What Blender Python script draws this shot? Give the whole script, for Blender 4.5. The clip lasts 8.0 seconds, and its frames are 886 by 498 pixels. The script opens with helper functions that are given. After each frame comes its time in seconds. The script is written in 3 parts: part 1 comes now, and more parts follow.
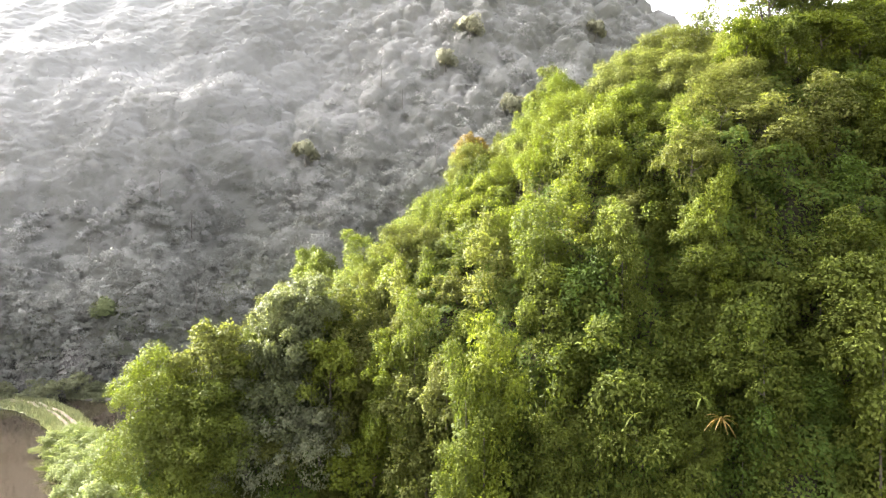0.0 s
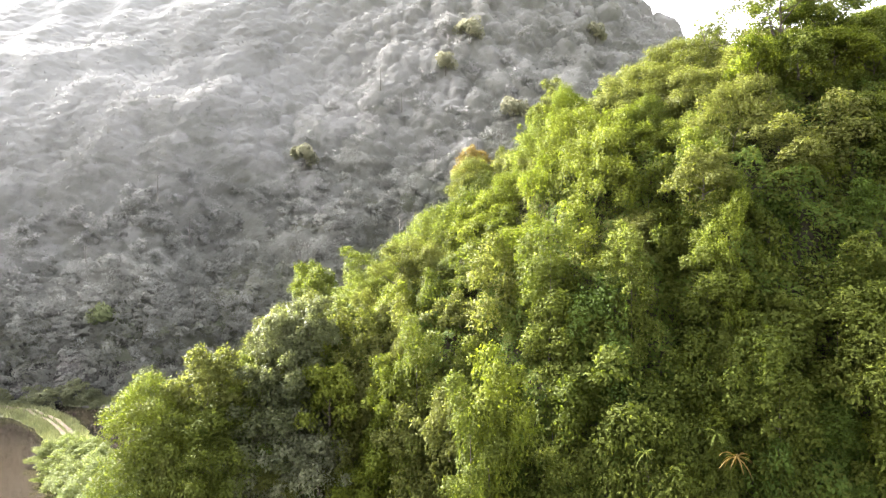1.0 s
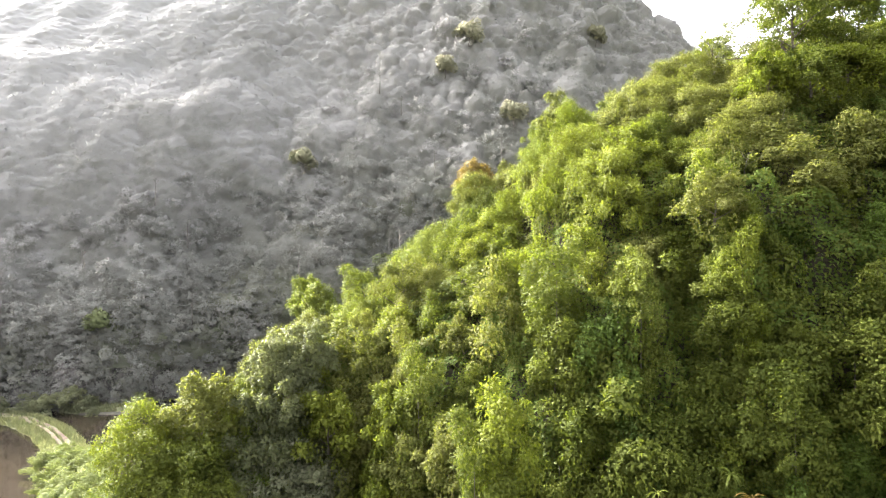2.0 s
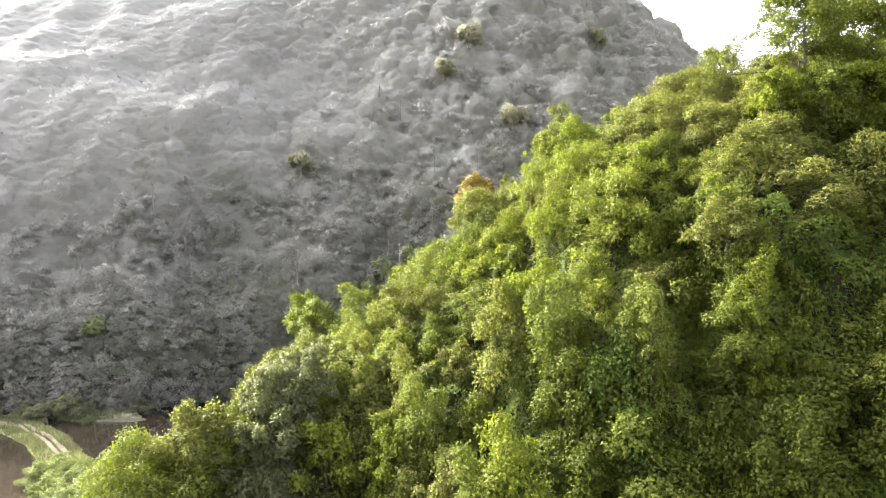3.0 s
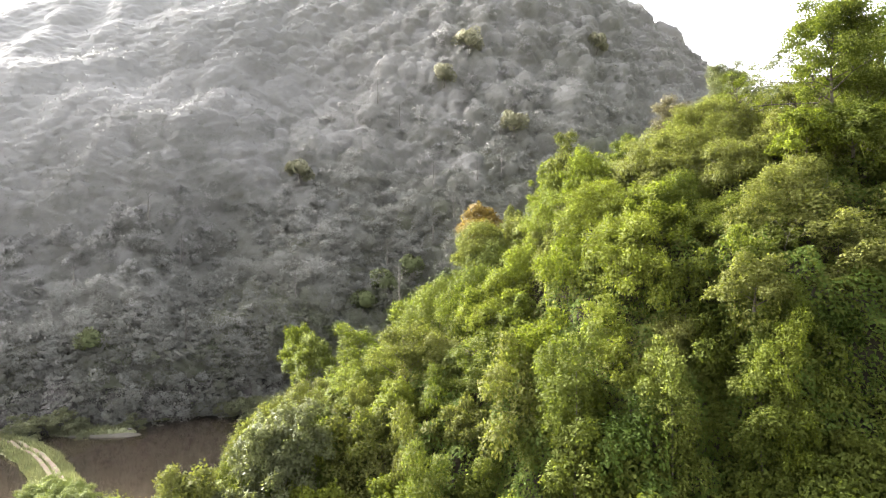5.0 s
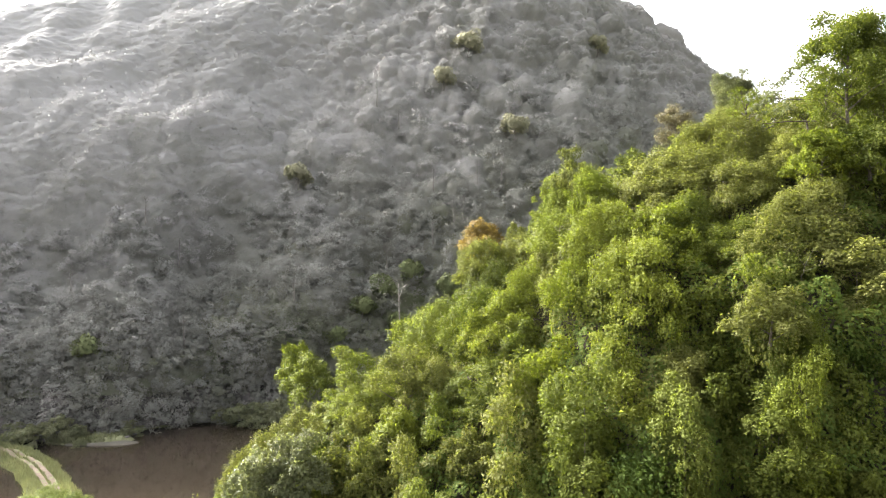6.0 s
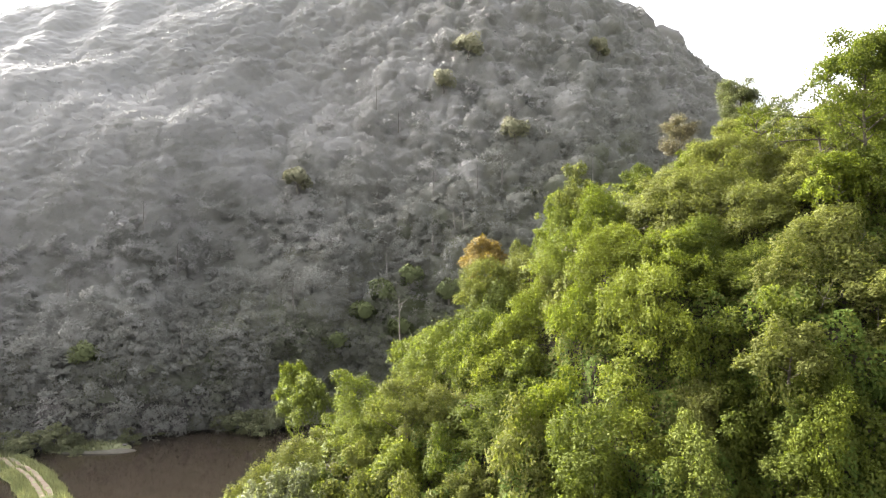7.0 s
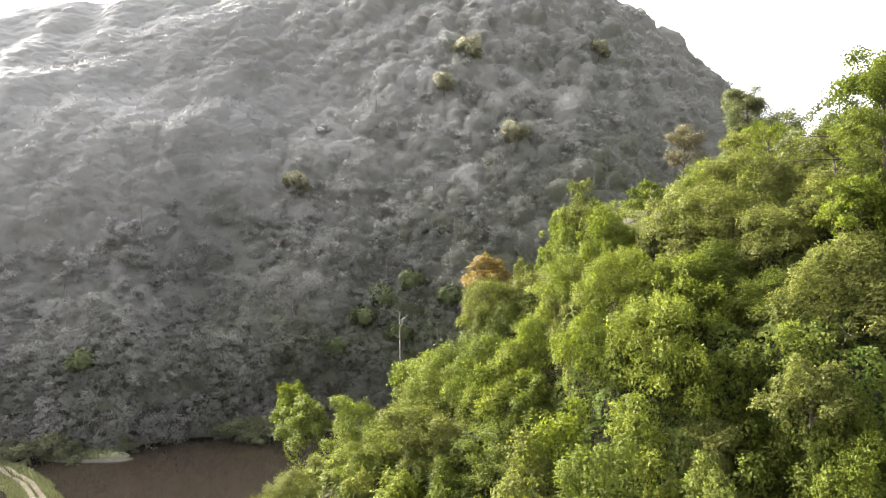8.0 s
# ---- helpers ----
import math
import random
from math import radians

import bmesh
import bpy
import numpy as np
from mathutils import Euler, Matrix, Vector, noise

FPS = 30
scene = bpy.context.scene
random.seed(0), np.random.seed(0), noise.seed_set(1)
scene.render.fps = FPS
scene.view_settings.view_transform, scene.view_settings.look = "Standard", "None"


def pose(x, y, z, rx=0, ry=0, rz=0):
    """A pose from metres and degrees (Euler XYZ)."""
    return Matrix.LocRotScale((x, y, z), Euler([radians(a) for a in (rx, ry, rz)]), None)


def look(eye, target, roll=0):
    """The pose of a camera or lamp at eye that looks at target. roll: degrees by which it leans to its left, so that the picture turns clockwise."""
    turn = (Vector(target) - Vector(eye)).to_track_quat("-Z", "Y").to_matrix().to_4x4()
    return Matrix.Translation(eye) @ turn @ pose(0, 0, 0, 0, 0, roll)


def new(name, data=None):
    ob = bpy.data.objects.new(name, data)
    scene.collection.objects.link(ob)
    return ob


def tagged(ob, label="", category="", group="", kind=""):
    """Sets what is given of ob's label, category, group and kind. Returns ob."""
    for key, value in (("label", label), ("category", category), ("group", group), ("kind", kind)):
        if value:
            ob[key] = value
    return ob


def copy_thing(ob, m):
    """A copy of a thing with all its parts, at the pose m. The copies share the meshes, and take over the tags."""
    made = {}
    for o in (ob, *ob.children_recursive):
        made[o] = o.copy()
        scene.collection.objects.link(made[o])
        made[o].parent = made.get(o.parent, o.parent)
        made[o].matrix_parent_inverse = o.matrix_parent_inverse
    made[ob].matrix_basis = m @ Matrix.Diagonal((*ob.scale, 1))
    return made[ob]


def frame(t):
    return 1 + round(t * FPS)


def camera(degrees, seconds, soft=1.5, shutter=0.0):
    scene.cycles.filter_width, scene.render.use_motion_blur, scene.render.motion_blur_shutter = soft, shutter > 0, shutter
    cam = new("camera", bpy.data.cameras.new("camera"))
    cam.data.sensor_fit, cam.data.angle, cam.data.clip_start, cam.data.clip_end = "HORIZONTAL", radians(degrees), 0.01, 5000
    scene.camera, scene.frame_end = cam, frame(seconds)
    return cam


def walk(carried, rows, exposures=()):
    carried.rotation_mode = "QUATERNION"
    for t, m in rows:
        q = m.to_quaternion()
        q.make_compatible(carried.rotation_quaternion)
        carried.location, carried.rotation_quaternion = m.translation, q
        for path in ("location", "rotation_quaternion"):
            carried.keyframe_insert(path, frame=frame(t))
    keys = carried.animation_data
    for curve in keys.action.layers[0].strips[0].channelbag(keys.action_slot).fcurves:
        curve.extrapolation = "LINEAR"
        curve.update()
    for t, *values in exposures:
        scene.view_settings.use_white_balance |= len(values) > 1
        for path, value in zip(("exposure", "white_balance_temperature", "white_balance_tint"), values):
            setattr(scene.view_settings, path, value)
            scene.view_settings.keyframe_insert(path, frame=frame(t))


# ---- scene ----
cam = camera(70.0, 8.0, soft=1.05)
# the drone climbs and glides forward; lake level is z = 0
EYE = 38.0
ROWS = [
    (0.0, 0.000, 0.000, 0.000, 90.000, -0.000, 0.000),
    (0.5, -0.128, 0.614, 0.731, 90.003, -0.012, -0.048),
    (1.0, -0.241, 1.229, 1.463, 90.004, -0.021, -0.093),
    (1.5, -0.343, 1.846, 2.197, 90.004, -0.026, -0.136),
    (2.0, -0.433, 2.466, 2.932, 90.001, -0.027, -0.176),
    (2.5, -0.515, 3.090, 3.669, 89.998, -0.026, -0.214),
    (3.0, -0.589, 3.718, 4.409, 89.992, -0.021, -0.250),
    (3.5, -0.657, 4.351, 5.151, 89.984, -0.012, -0.284),
    (4.0, -0.721, 4.989, 5.896, 89.975, -0.001, -0.315),
    (4.5, -0.782, 5.635, 6.644, 89.964, 0.015, -0.344),
    (5.0, -0.841, 6.287, 7.396, 89.952, 0.033, -0.370),
    (5.5, -0.901, 6.947, 8.151, 89.937, 0.055, -0.394),
    (6.0, -0.963, 7.616, 8.911, 89.921, 0.081, -0.416),
    (6.5, -1.028, 8.294, 9.675, 89.903, 0.109, -0.435),
    (7.0, -1.099, 8.982, 10.443, 89.884, 0.142, -0.453),
    (7.5, -1.175, 9.681, 11.217, 89.862, 0.177, -0.467),
    (8.0, -1.260, 10.391, 11.995, 89.839, 0.216, -0.480),
]
walk(cam, [(t, pose(x, y, EYE + z, rx, ry, rz)) for t, x, y, z, rx, ry, rz in ROWS],
     exposures=[(0.0, 4.52), (4.0, 4.18), (8.0, 3.82)])

# ---- sky, sun and exposure ----
TO_SUN = Vector((-0.74, 0.47, 0.61)).normalized()
world = bpy.data.worlds.new("hazy_sky")
scene.world = world
world.use_nodes = True
wn, wl = world.node_tree.nodes, world.node_tree.links
sky = wn.new("ShaderNodeTexSky")
sky.sky_type, sky.sun_disc = "NISHITA", False
sky.sun_elevation = math.asin(TO_SUN.z)
sky.sun_rotation = math.atan2(TO_SUN.x, TO_SUN.y)
sky.altitude, sky.air_density, sky.dust_density, sky.ozone_density = 100, 1.0, 9.0, 1.0
paler = wn.new("ShaderNodeHueSaturation")
paler.inputs["Saturation"].default_value = 0.18
wl.new(sky.outputs[0], paler.inputs["Color"])
wl.new(paler.outputs[0], wn["Background"].inputs["Color"])
wn["Background"].inputs["Strength"].default_value = 0.15
sun = new("sun", bpy.data.lights.new("sun", "SUN"))
sun.data.energy, sun.data.angle, sun.data.color = 2.1, radians(4), (1.0, 0.95, 0.84)
sun.matrix_world = look(TO_SUN * 400, (0, 0, 0))

# ---- materials ----


def material(name):
    m = bpy.data.materials.new(name)
    m.use_nodes = True
    return m, m.node_tree.nodes, m.node_tree.links, m.node_tree.nodes["Principled BSDF"]


def ramp(n, stops):
    r = n.new("ShaderNodeValToRGB")
    while len(r.color_ramp.elements) < len(stops):
        r.color_ramp.elements.new(0.5)
    for e, (p, c) in zip(r.color_ramp.elements, stops):
        e.position, e.color = p, (*c, 1)
    return r


def noise_at(n, l, scale, detail=3.0, coords="Object"):
    tc = n.new("ShaderNodeTexCoord")
    t = n.new("ShaderNodeTexNoise")
    t.inputs["Scale"].default_value, t.inputs["Detail"].default_value = scale, detail
    l.new(tc.outputs[coords], t.inputs["Vector"])
    return t


def math_node(n, l, op, a, b):
    k = n.new("ShaderNodeMath")
    k.operation = op
    for i, v in enumerate((a, b)):
        if isinstance(v, (int, float)):
            k.inputs[i].default_value = v
        else:
            l.new(v, k.inputs[i])
    return k.outputs[0]


def leaf_material(name, stops, glow=0.48, rough=0.6, gloss=0.04, sheen=0.0, attribute=""):
    """Leaf blades: colour varies leaf by leaf, plant by plant and in patches; light passes through them."""
    m, n, l, b = material(name)
    geo = n.new("ShaderNodeNewGeometry")
    patch = n.new("ShaderNodeTexNoise")
    patch.inputs["Scale"].default_value, patch.inputs["Detail"].default_value = (0.02 if attribute else 0.22), 3.0
    l.new(geo.outputs["Position"], patch.inputs["Vector"])
    if attribute:
        who = n.new("ShaderNodeAttribute")
        who.attribute_name = attribute
        plant = who.outputs["Fac"]
    else:
        plant = n.new("ShaderNodeObjectInfo").outputs["Random"]
    v = math_node(n, l, "MULTIPLY", geo.outputs["Random Per Island"], 0.06 if attribute else 0.34)
    v = math_node(n, l, "ADD", v, math_node(n, l, "MULTIPLY", plant, 1.0 if attribute else 0.24))
    v = math_node(n, l, "ADD", v, math_node(n, l, "MULTIPLY", math_node(n, l, "SUBTRACT", patch.outputs["Fac"], 0.5 if attribute else 0.25), 0.25 if attribute else 0.6))
    r = ramp(n, stops)
    l.new(v, r.inputs["Fac"])
    l.new(r.outputs["Color"], b.inputs["Base Color"])
    b.inputs["Roughness"].default_value = rough
    b.inputs["Specular IOR Level"].default_value = gloss
    b.inputs["Sheen Weight"].default_value = sheen
    b.inputs["Sheen Roughness"].default_value = 0.6
    through_leaf = n.new("ShaderNodeBsdfTranslucent")
    warm = n.new("ShaderNodeMix")
    warm.data_type, warm.blend_type = "RGBA", "MULTIPLY"
    warm.inputs["Factor"].default_value = 1.0
    warm.inputs["B"].default_value = (1.2, 1.26, 0.62, 1) if not attribute else (1.1, 1.1, 1.0, 1)
    l.new(r.outputs["Color"], warm.inputs["A"])
    l.new(warm.outputs["Result"], through_leaf.inputs["Color"])
    mix = n.new("ShaderNodeMixShader")
    mix.inputs["Fac"].default_value = glow
    l.new(b.outputs[0], mix.inputs[1])
    l.new(through_leaf.outputs[0], mix.inputs[2])
    l.new(mix.outputs[0], n["Material Output"].inputs["Surface"])
    return m


LEAF = {
    "bright": leaf_material("leaves_yellow_green", [(0.1, (0.033, 0.042, 0.006)), (0.5, (0.055, 0.064, 0.009)), (0.95, (0.084, 0.091, 0.017))]),
    "mid": leaf_material("leaves_green", [(0.1, (0.024, 0.031, 0.006)), (0.5, (0.045, 0.053, 0.010)), (0.95, (0.077, 0.083, 0.020))]),
    "deep": leaf_material("leaves_deep_green", [(0.1, (0.022, 0.034, 0.007)), (0.5, (0.040, 0.057, 0.011)), (0.95, (0.066, 0.085, 0.019))]),
    "olive": leaf_material("leaves_olive", [(0.1, (0.030, 0.034, 0.008)), (0.5, (0.054, 0.057, 0.015)), (0.95, (0.088, 0.089, 0.031))]),
    "silver": leaf_material("leaves_silvery", [(0.1, (0.026, 0.029, 0.013)), (0.5, (0.050, 0.054, 0.025)), (0.95, (0.100, 0.104, 0.058))], rough=0.5, gloss=0.10),
    # shore shrubs and grass: haze over the lake mixed into the green
    "pale": leaf_material("leaves_hazed_pale", [(0.1, (0.060, 0.064, 0.038)), (0.5, (0.092, 0.094, 0.060)), (0.95, (0.135, 0.134, 0.092))], gloss=0.08),
    "bank": leaf_material("leaves_bank", [(0.1, (0.048, 0.058, 0.018)), (0.5, (0.072, 0.084, 0.030)), (0.95, (0.105, 0.115, 0.050))], gloss=0.06),
    "rust": leaf_material("leaves_rusty", [(0.1, (0.048, 0.033, 0.009)), (0.5, (0.084, 0.056, 0.015)), (0.95, (0.13, 0.088, 0.026))], gloss=0.1),
    "grey": leaf_material("leaves_dry_brown", [(0.1, (0.036, 0.030, 0.019)), (0.5, (0.064, 0.054, 0.036)), (0.95, (0.11, 0.093, 0.067))], gloss=0.1),
}
# mountain trees: deep green by the lake, paled upslope by haze in the colour
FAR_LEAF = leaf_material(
    "leaves_hazed_forest",
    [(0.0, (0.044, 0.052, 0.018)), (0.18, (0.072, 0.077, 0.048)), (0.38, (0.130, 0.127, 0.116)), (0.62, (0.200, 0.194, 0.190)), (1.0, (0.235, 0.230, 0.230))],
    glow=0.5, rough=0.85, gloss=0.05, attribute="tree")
# these two carry haze in their colour too, greyed towards the forest around
FAR_YELLOW = leaf_material(
    "leaves_yellowing_forest",
    [(0.05, (0.095, 0.094, 0.050)), (0.35, (0.130, 0.126, 0.078)), (0.7, (0.175, 0.168, 0.118)), (0.95, (0.22, 0.212, 0.16))],
    glow=0.3, rough=0.8, gloss=0.05, attribute="tree")
FAR_GREEN = leaf_material(
    "leaves_green_forest",
    [(0.05, (0.056, 0.068, 0.024)), (0.35, (0.078, 0.088, 0.042)), (0.7, (0.11, 0.117, 0.066)), (0.95, (0.15, 0.153, 0.10))],
    glow=0.4, rough=0.8, gloss=0.05, attribute="tree")


def earth_material(name, stops, scale, bump=0.4, rough=0.9):
    m, n, l, b = material(name)
    a = noise_at(n, l, scale, 6.0)
    fine = noise_at(n, l, scale * 9, 4.0)
    v = math_node(n, l, "ADD", math_node(n, l, "MULTIPLY", a.outputs["Fac"], 0.7), math_node(n, l, "MULTIPLY", fine.outputs["Fac"], 0.3))
    r = ramp(n, stops)
    l.new(v, r.inputs["Fac"])
    l.new(r.outputs["Color"], b.inputs["Base Color"])
    b.inputs["Roughness"].default_value = rough
    b.inputs["Specular IOR Level"].default_value = 0.02
    k = n.new("ShaderNodeBump")
    k.inputs["Strength"].default_value, k.inputs["Distance"].default_value = bump, 0.3
    l.new(v, k.inputs["Height"])
    l.new(k.outputs[0], b.inputs["Normal"])
    return m


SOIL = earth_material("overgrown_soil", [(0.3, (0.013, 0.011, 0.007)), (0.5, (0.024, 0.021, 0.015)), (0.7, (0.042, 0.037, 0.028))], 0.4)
# greyed and paled like haze, so gaps in the far forest stay light
FAR_SOIL = earth_material("hazed_forest_floor", [(0.3, (0.08, 0.08, 0.075)), (0.5, (0.10, 0.10, 0.095)), (0.7, (0.12, 0.12, 0.11))], 0.08)
ROCK = earth_material("weathered_limestone", [(0.35, (0.03, 0.028, 0.027)), (0.5, (0.062, 0.057, 0.054)), (0.68, (0.13, 0.118, 0.112))], 0.35, 0.9)
MEADOW = earth_material("rough_grass", [(0.3, (0.055, 0.06, 0.030)), (0.5, (0.085, 0.088, 0.050)), (0.7, (0.13, 0.125, 0.080))], 0.25)
DIRT = earth_material("dirt_track", [(0.3, (0.060, 0.046, 0.036)), (0.5, (0.088, 0.069, 0.055)), (0.7, (0.125, 0.10, 0.082))], 0.8)
SAND = earth_material("pale_mud", [(0.3, (0.030, 0.028, 0.022)), (0.5, (0.049, 0.045, 0.038)), (0.7, (0.075, 0.069, 0.058))], 0.4)
BARK = earth_material("bark", [(0.3, (0.02, 0.017, 0.014)), (0.5, (0.042, 0.036, 0.029)), (0.7, (0.075, 0.067, 0.056))], 3.0, 0.8)
PALE_BARK = earth_material("pale_bark", [(0.3, (0.05, 0.045, 0.04)), (0.5, (0.09, 0.083, 0.074)), (0.7, (0.14, 0.13, 0.12))], 2.0, 0.6)
m, n, l, b = material("lake_water")
WATER = m
b.inputs["Base Color"].default_value = (0.0125, 0.0098, 0.0072, 1)
b.inputs["Specular IOR Level"].default_value = 0.28
b.inputs["Roughness"].default_value, b.inputs["IOR"].default_value = 0.06, 1.33
rip = noise_at(n, l, 0.9, 3.0)
k = n.new("ShaderNodeBump")
k.inputs["Strength"].default_value, k.inputs["Distance"].default_value = 0.12, 0.05
l.new(rip.outputs["Fac"], k.inputs["Height"])
l.new(k.outputs[0], b.inputs["Normal"])

# ---- helpers for meshes ----


def mesh_from(name, verts, faces, mats, smooth=False, normals=None):
    """verts (n, 3); faces (m, k) with one k for all."""
    me = bpy.data.meshes.new(name)
    verts, faces = np.asarray(verts, np.float32), np.asarray(faces, np.int32)
    me.vertices.add(len(verts))
    me.vertices.foreach_set("co", verts.ravel())
    me.loops.add(faces.size)
    me.loops.foreach_set("vertex_index", faces.ravel())
    me.polygons.add(len(faces))
    me.polygons.foreach_set("loop_start", np.arange(len(faces), dtype=np.int32) * faces.shape[1])
    me.polygons.foreach_set("use_smooth", np.full(len(faces), smooth))
    for mat in mats if isinstance(mats, (list, tuple)) else [mats]:
        me.materials.append(mat)
    me.update(calc_edges=True)
    if normals is not None:
        me.normals_split_custom_set_from_vertices(np.asarray(normals, np.float32))
    return me


def grid_faces(nu, nv):
    i = (np.arange(nu - 1)[:, None] * nv + np.arange(nv - 1)[None]).ravel()
    return np.stack([i, i + nv, i + nv + 1, i + 1], 1)


def soft_interp(x, xs, ys, reach):
    """Rounded broken line through the stations xs, ys."""
    return np.mean([np.interp(x + d * reach, xs, ys) for d in np.linspace(-1, 1, 9)], axis=0)


def wobble(p, size, seed=0.0):
    """Smooth noise in about -1..1 at points p (n, 3), from a few crossed waves."""
    k = np.random.default_rng(int(seed * 97) + 5)
    out = np.zeros(len(p))
    for _ in range(9):
        w = k.normal(size=3)
        w *= 2 * math.pi / (size * k.uniform(0.7, 1.6) * np.linalg.norm(w))
        out += np.sin(p @ w + k.uniform(0, 6.3))
    return out / 4.0


def unit(v):
    return v / np.maximum(np.linalg.norm(v, axis=-1, keepdims=True), 1e-9)


class Slope:
    """A hillside as a row of profiles: at each station x, (y, z) pairs from the front foot over the crest to the back foot."""

    def __init__(self, stations, reach, lumps, flutes=0.0, hollows=()):
        self.xs = np.array([s[0] for s in stations], float)
        self.prof = np.array([s[1] for s in stations], float)
        self.reach, self.lumps, self.flutes, self.hollows = reach, lumps, flutes, hollows

    def raw(self, x, s):
        k = self.prof.shape[1]
        cols = np.stack([np.stack([soft_interp(x, self.xs, self.prof[:, i, c], self.reach) for c in (0, 1)], -1) for i in range(k)], 1)
        f = np.clip(s, 0, 0.9999) * (k - 1)
        out = np.zeros((len(x), 2))
        for d in np.linspace(-0.3, 0.3, 5):
            g = np.clip(f + d, 0, k - 1.0001)
            i = g.astype(int)
            w = (g - i)[:, None]
            at = np.arange(len(x))
            out += (cols[at, i] * (1 - w) + cols[at, i + 1] * w) / 5
        return np.stack([x, out[:, 0], out[:, 1]], 1)

    def at(self, x, s):
        """Places and outward normals."""
        x, s = np.broadcast_arrays(np.asarray(x, float), np.asarray(s, float))
        p = self.raw(x, s)
        dx = self.raw(x + 0.6, s) - self.raw(x - 0.6, s)
        ds = self.raw(x, np.minimum(s + 0.01, 1)) - self.raw(x, np.maximum(s - 0.01, 0))
        nrm = unit(np.cross(dx, ds))
        nrm[nrm[:, 2] < -0.2] *= -1
        for size, high in self.lumps:
            p = p + nrm * (wobble(p, size, size) * high)[:, None]
        if self.flutes:  # upright folds down the steep face
            steep = np.clip(1.2 - nrm[:, 2] * 1.6, 0, 1)
            p = p + nrm * (wobble(p * np.array([1, 1, 0.22]), 4.5, 2.0) * steep * self.flutes)[:, None]
        for where, size, deep in self.hollows:
            p = p - nrm * (deep * np.exp(-((p - np.array(where)) ** 2).sum(1) / size**2))[:, None]
        return p, nrm

    def mesh(self, name, mat, x0, x1, nx, ns, sunk=0.0):
        x, s = np.meshgrid(np.linspace(x0, x1, nx), np.linspace(0, 1, ns), indexing="ij")
        p, nrm = self.at(x.ravel(), s.ravel())
        p = p - nrm * sunk
        return mesh_from(name, p, grid_faces(nx, ns), mat, True)


# ---- the two hills, the ground and the lake ----

def near_profile(x, y_face, y_edge, z_edge, y_top, z_top):
    """Foot, cliff face, cliff edge, ridge, back shoulder and back foot of the near hill; it broadens to the east."""
    east = float(np.clip((x - 1) / 22, 0, 1))
    low = 22 if z_edge > 24 else z_edge * 0.7
    y_back, z_back = y_top + 14 + 23 * east, z_top - (10 - 13 * east if z_top > 5 else 1)
    return x, [(y_face - 2.6, -3), (y_face, low), (y_edge, z_edge), (y_top, z_top), (y_back, z_back), (y_back + 20 + 22 * east, -3)]


near_slope = Slope([near_profile(*row) for row in (
    # x, y of the face, edge y and z, ridge y and z
    (-22.5, 44, 44, -1, 46, 0), (-20.3, 39.8, 41, 25, 45, 27), (-16.5, 39.6, 40.5, 27, 45, 30), (-10, 43.0, 44.5, 31, 51, 34),
    (-5.5, 44.0, 46.2, 32, 56, 37.5), (-1, 40.0, 42.5, 34, 59, 40.5), (4, 36.5, 40.5, 37, 58, 46), (10, 33.5, 38.0, 40, 55, 51),
    (16, 32.8, 37.0, 42.5, 54, 53.3), (22, 32.8, 37.5, 45, 53, 54.3), (32, 33.5, 39, 48, 58, 57), (48, 36, 44, 50, 66, 61),
    (80, 50, 60, 40, 80, 52), (110, 65, 75, 14, 90, 18))
], 2.0, [(14, 0.7), (6, 0.5)], 0.9,
    [((12.8, 38.0, 42.0), 2.6, 3.2), ((19.8, 33.0, 33.0), 2.0, 2.8), ((5.2, 37.5, 35.4), 1.5, 2.4), ((9.2, 35.0, 30.0), 1.4, 2.0), ((18.8, 36.0, 40.5), 1.6, 2.2),
     ((15.4, 33.0, 35.0), 1.2, 2.6), ((15.3, 32.8, 32.6), 1.2, 2.6), ((19.2, 33.0, 36.2), 1.3, 2.6), ((19.2, 32.8, 30.4), 1.3, 2.6), ((22.6, 32.8, 32.0), 1.2, 2.4), ((-6.6, 43.6, 31.0), 1.3, 2.4), ((-6.8, 43.6, 28.0), 1.3, 2.4)])

def far_profile(x, y_foot, y_low, y_mid, y_crest, z_crest):
    """Foot, shore cliff, lower and middle slope, crest and back foot of the mountain."""
    h = min(1.0, z_crest / 150)
    return x, [(y_foot, -3), (y_foot + 7, 28 * h), (y_low, 60 * h), (y_mid, 112 * h), (y_crest, z_crest), (y_crest + 155, -3)]


far_slope = Slope([far_profile(*row) for row in (
    (-420, 120, 145, 180, 240, 90), (-260, 145, 170, 205, 255, 135), (-143, 158, 182, 217, 270, 152), (-105, 167, 190, 224, 276, 164),
    (-84, 167, 187, 226, 280, 172), (-62, 181, 212, 243, 285, 184), (-35, 183, 212, 240, 286, 192), (0, 183, 208, 237, 288, 198),
    (25, 182, 206, 235, 286, 196), (48, 187, 209, 237, 288, 190), (90, 205, 230, 258, 300, 166), (140, 235, 258, 280, 305, 122),
    (190, 270, 285, 300, 320, 84), (260, 300, 312, 325, 345, 46), (360, 330, 340, 350, 365, 12))
], 11, [(60, 3.0), (22, 1.5)], 0.0,
    [((-68, 192, 42), 13, 8), ((-72, 186, 22), 9, 6), ((-18, 196, 40), 12, 5), ((-108, 176, 40), 9, 5), ((-96, 225, 100), 18, 6), ((-40, 236, 96), 16, 6)])
tagged(new("near_hill", near_slope.mesh("near_hill", SOIL, -22.5, 110, 300, 110, 0.9)), "steep limestone hill smothered in vines and shrubs", "hill", kind="structure")
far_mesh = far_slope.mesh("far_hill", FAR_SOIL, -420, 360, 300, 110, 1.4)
far_mesh.materials.append(ROCK)
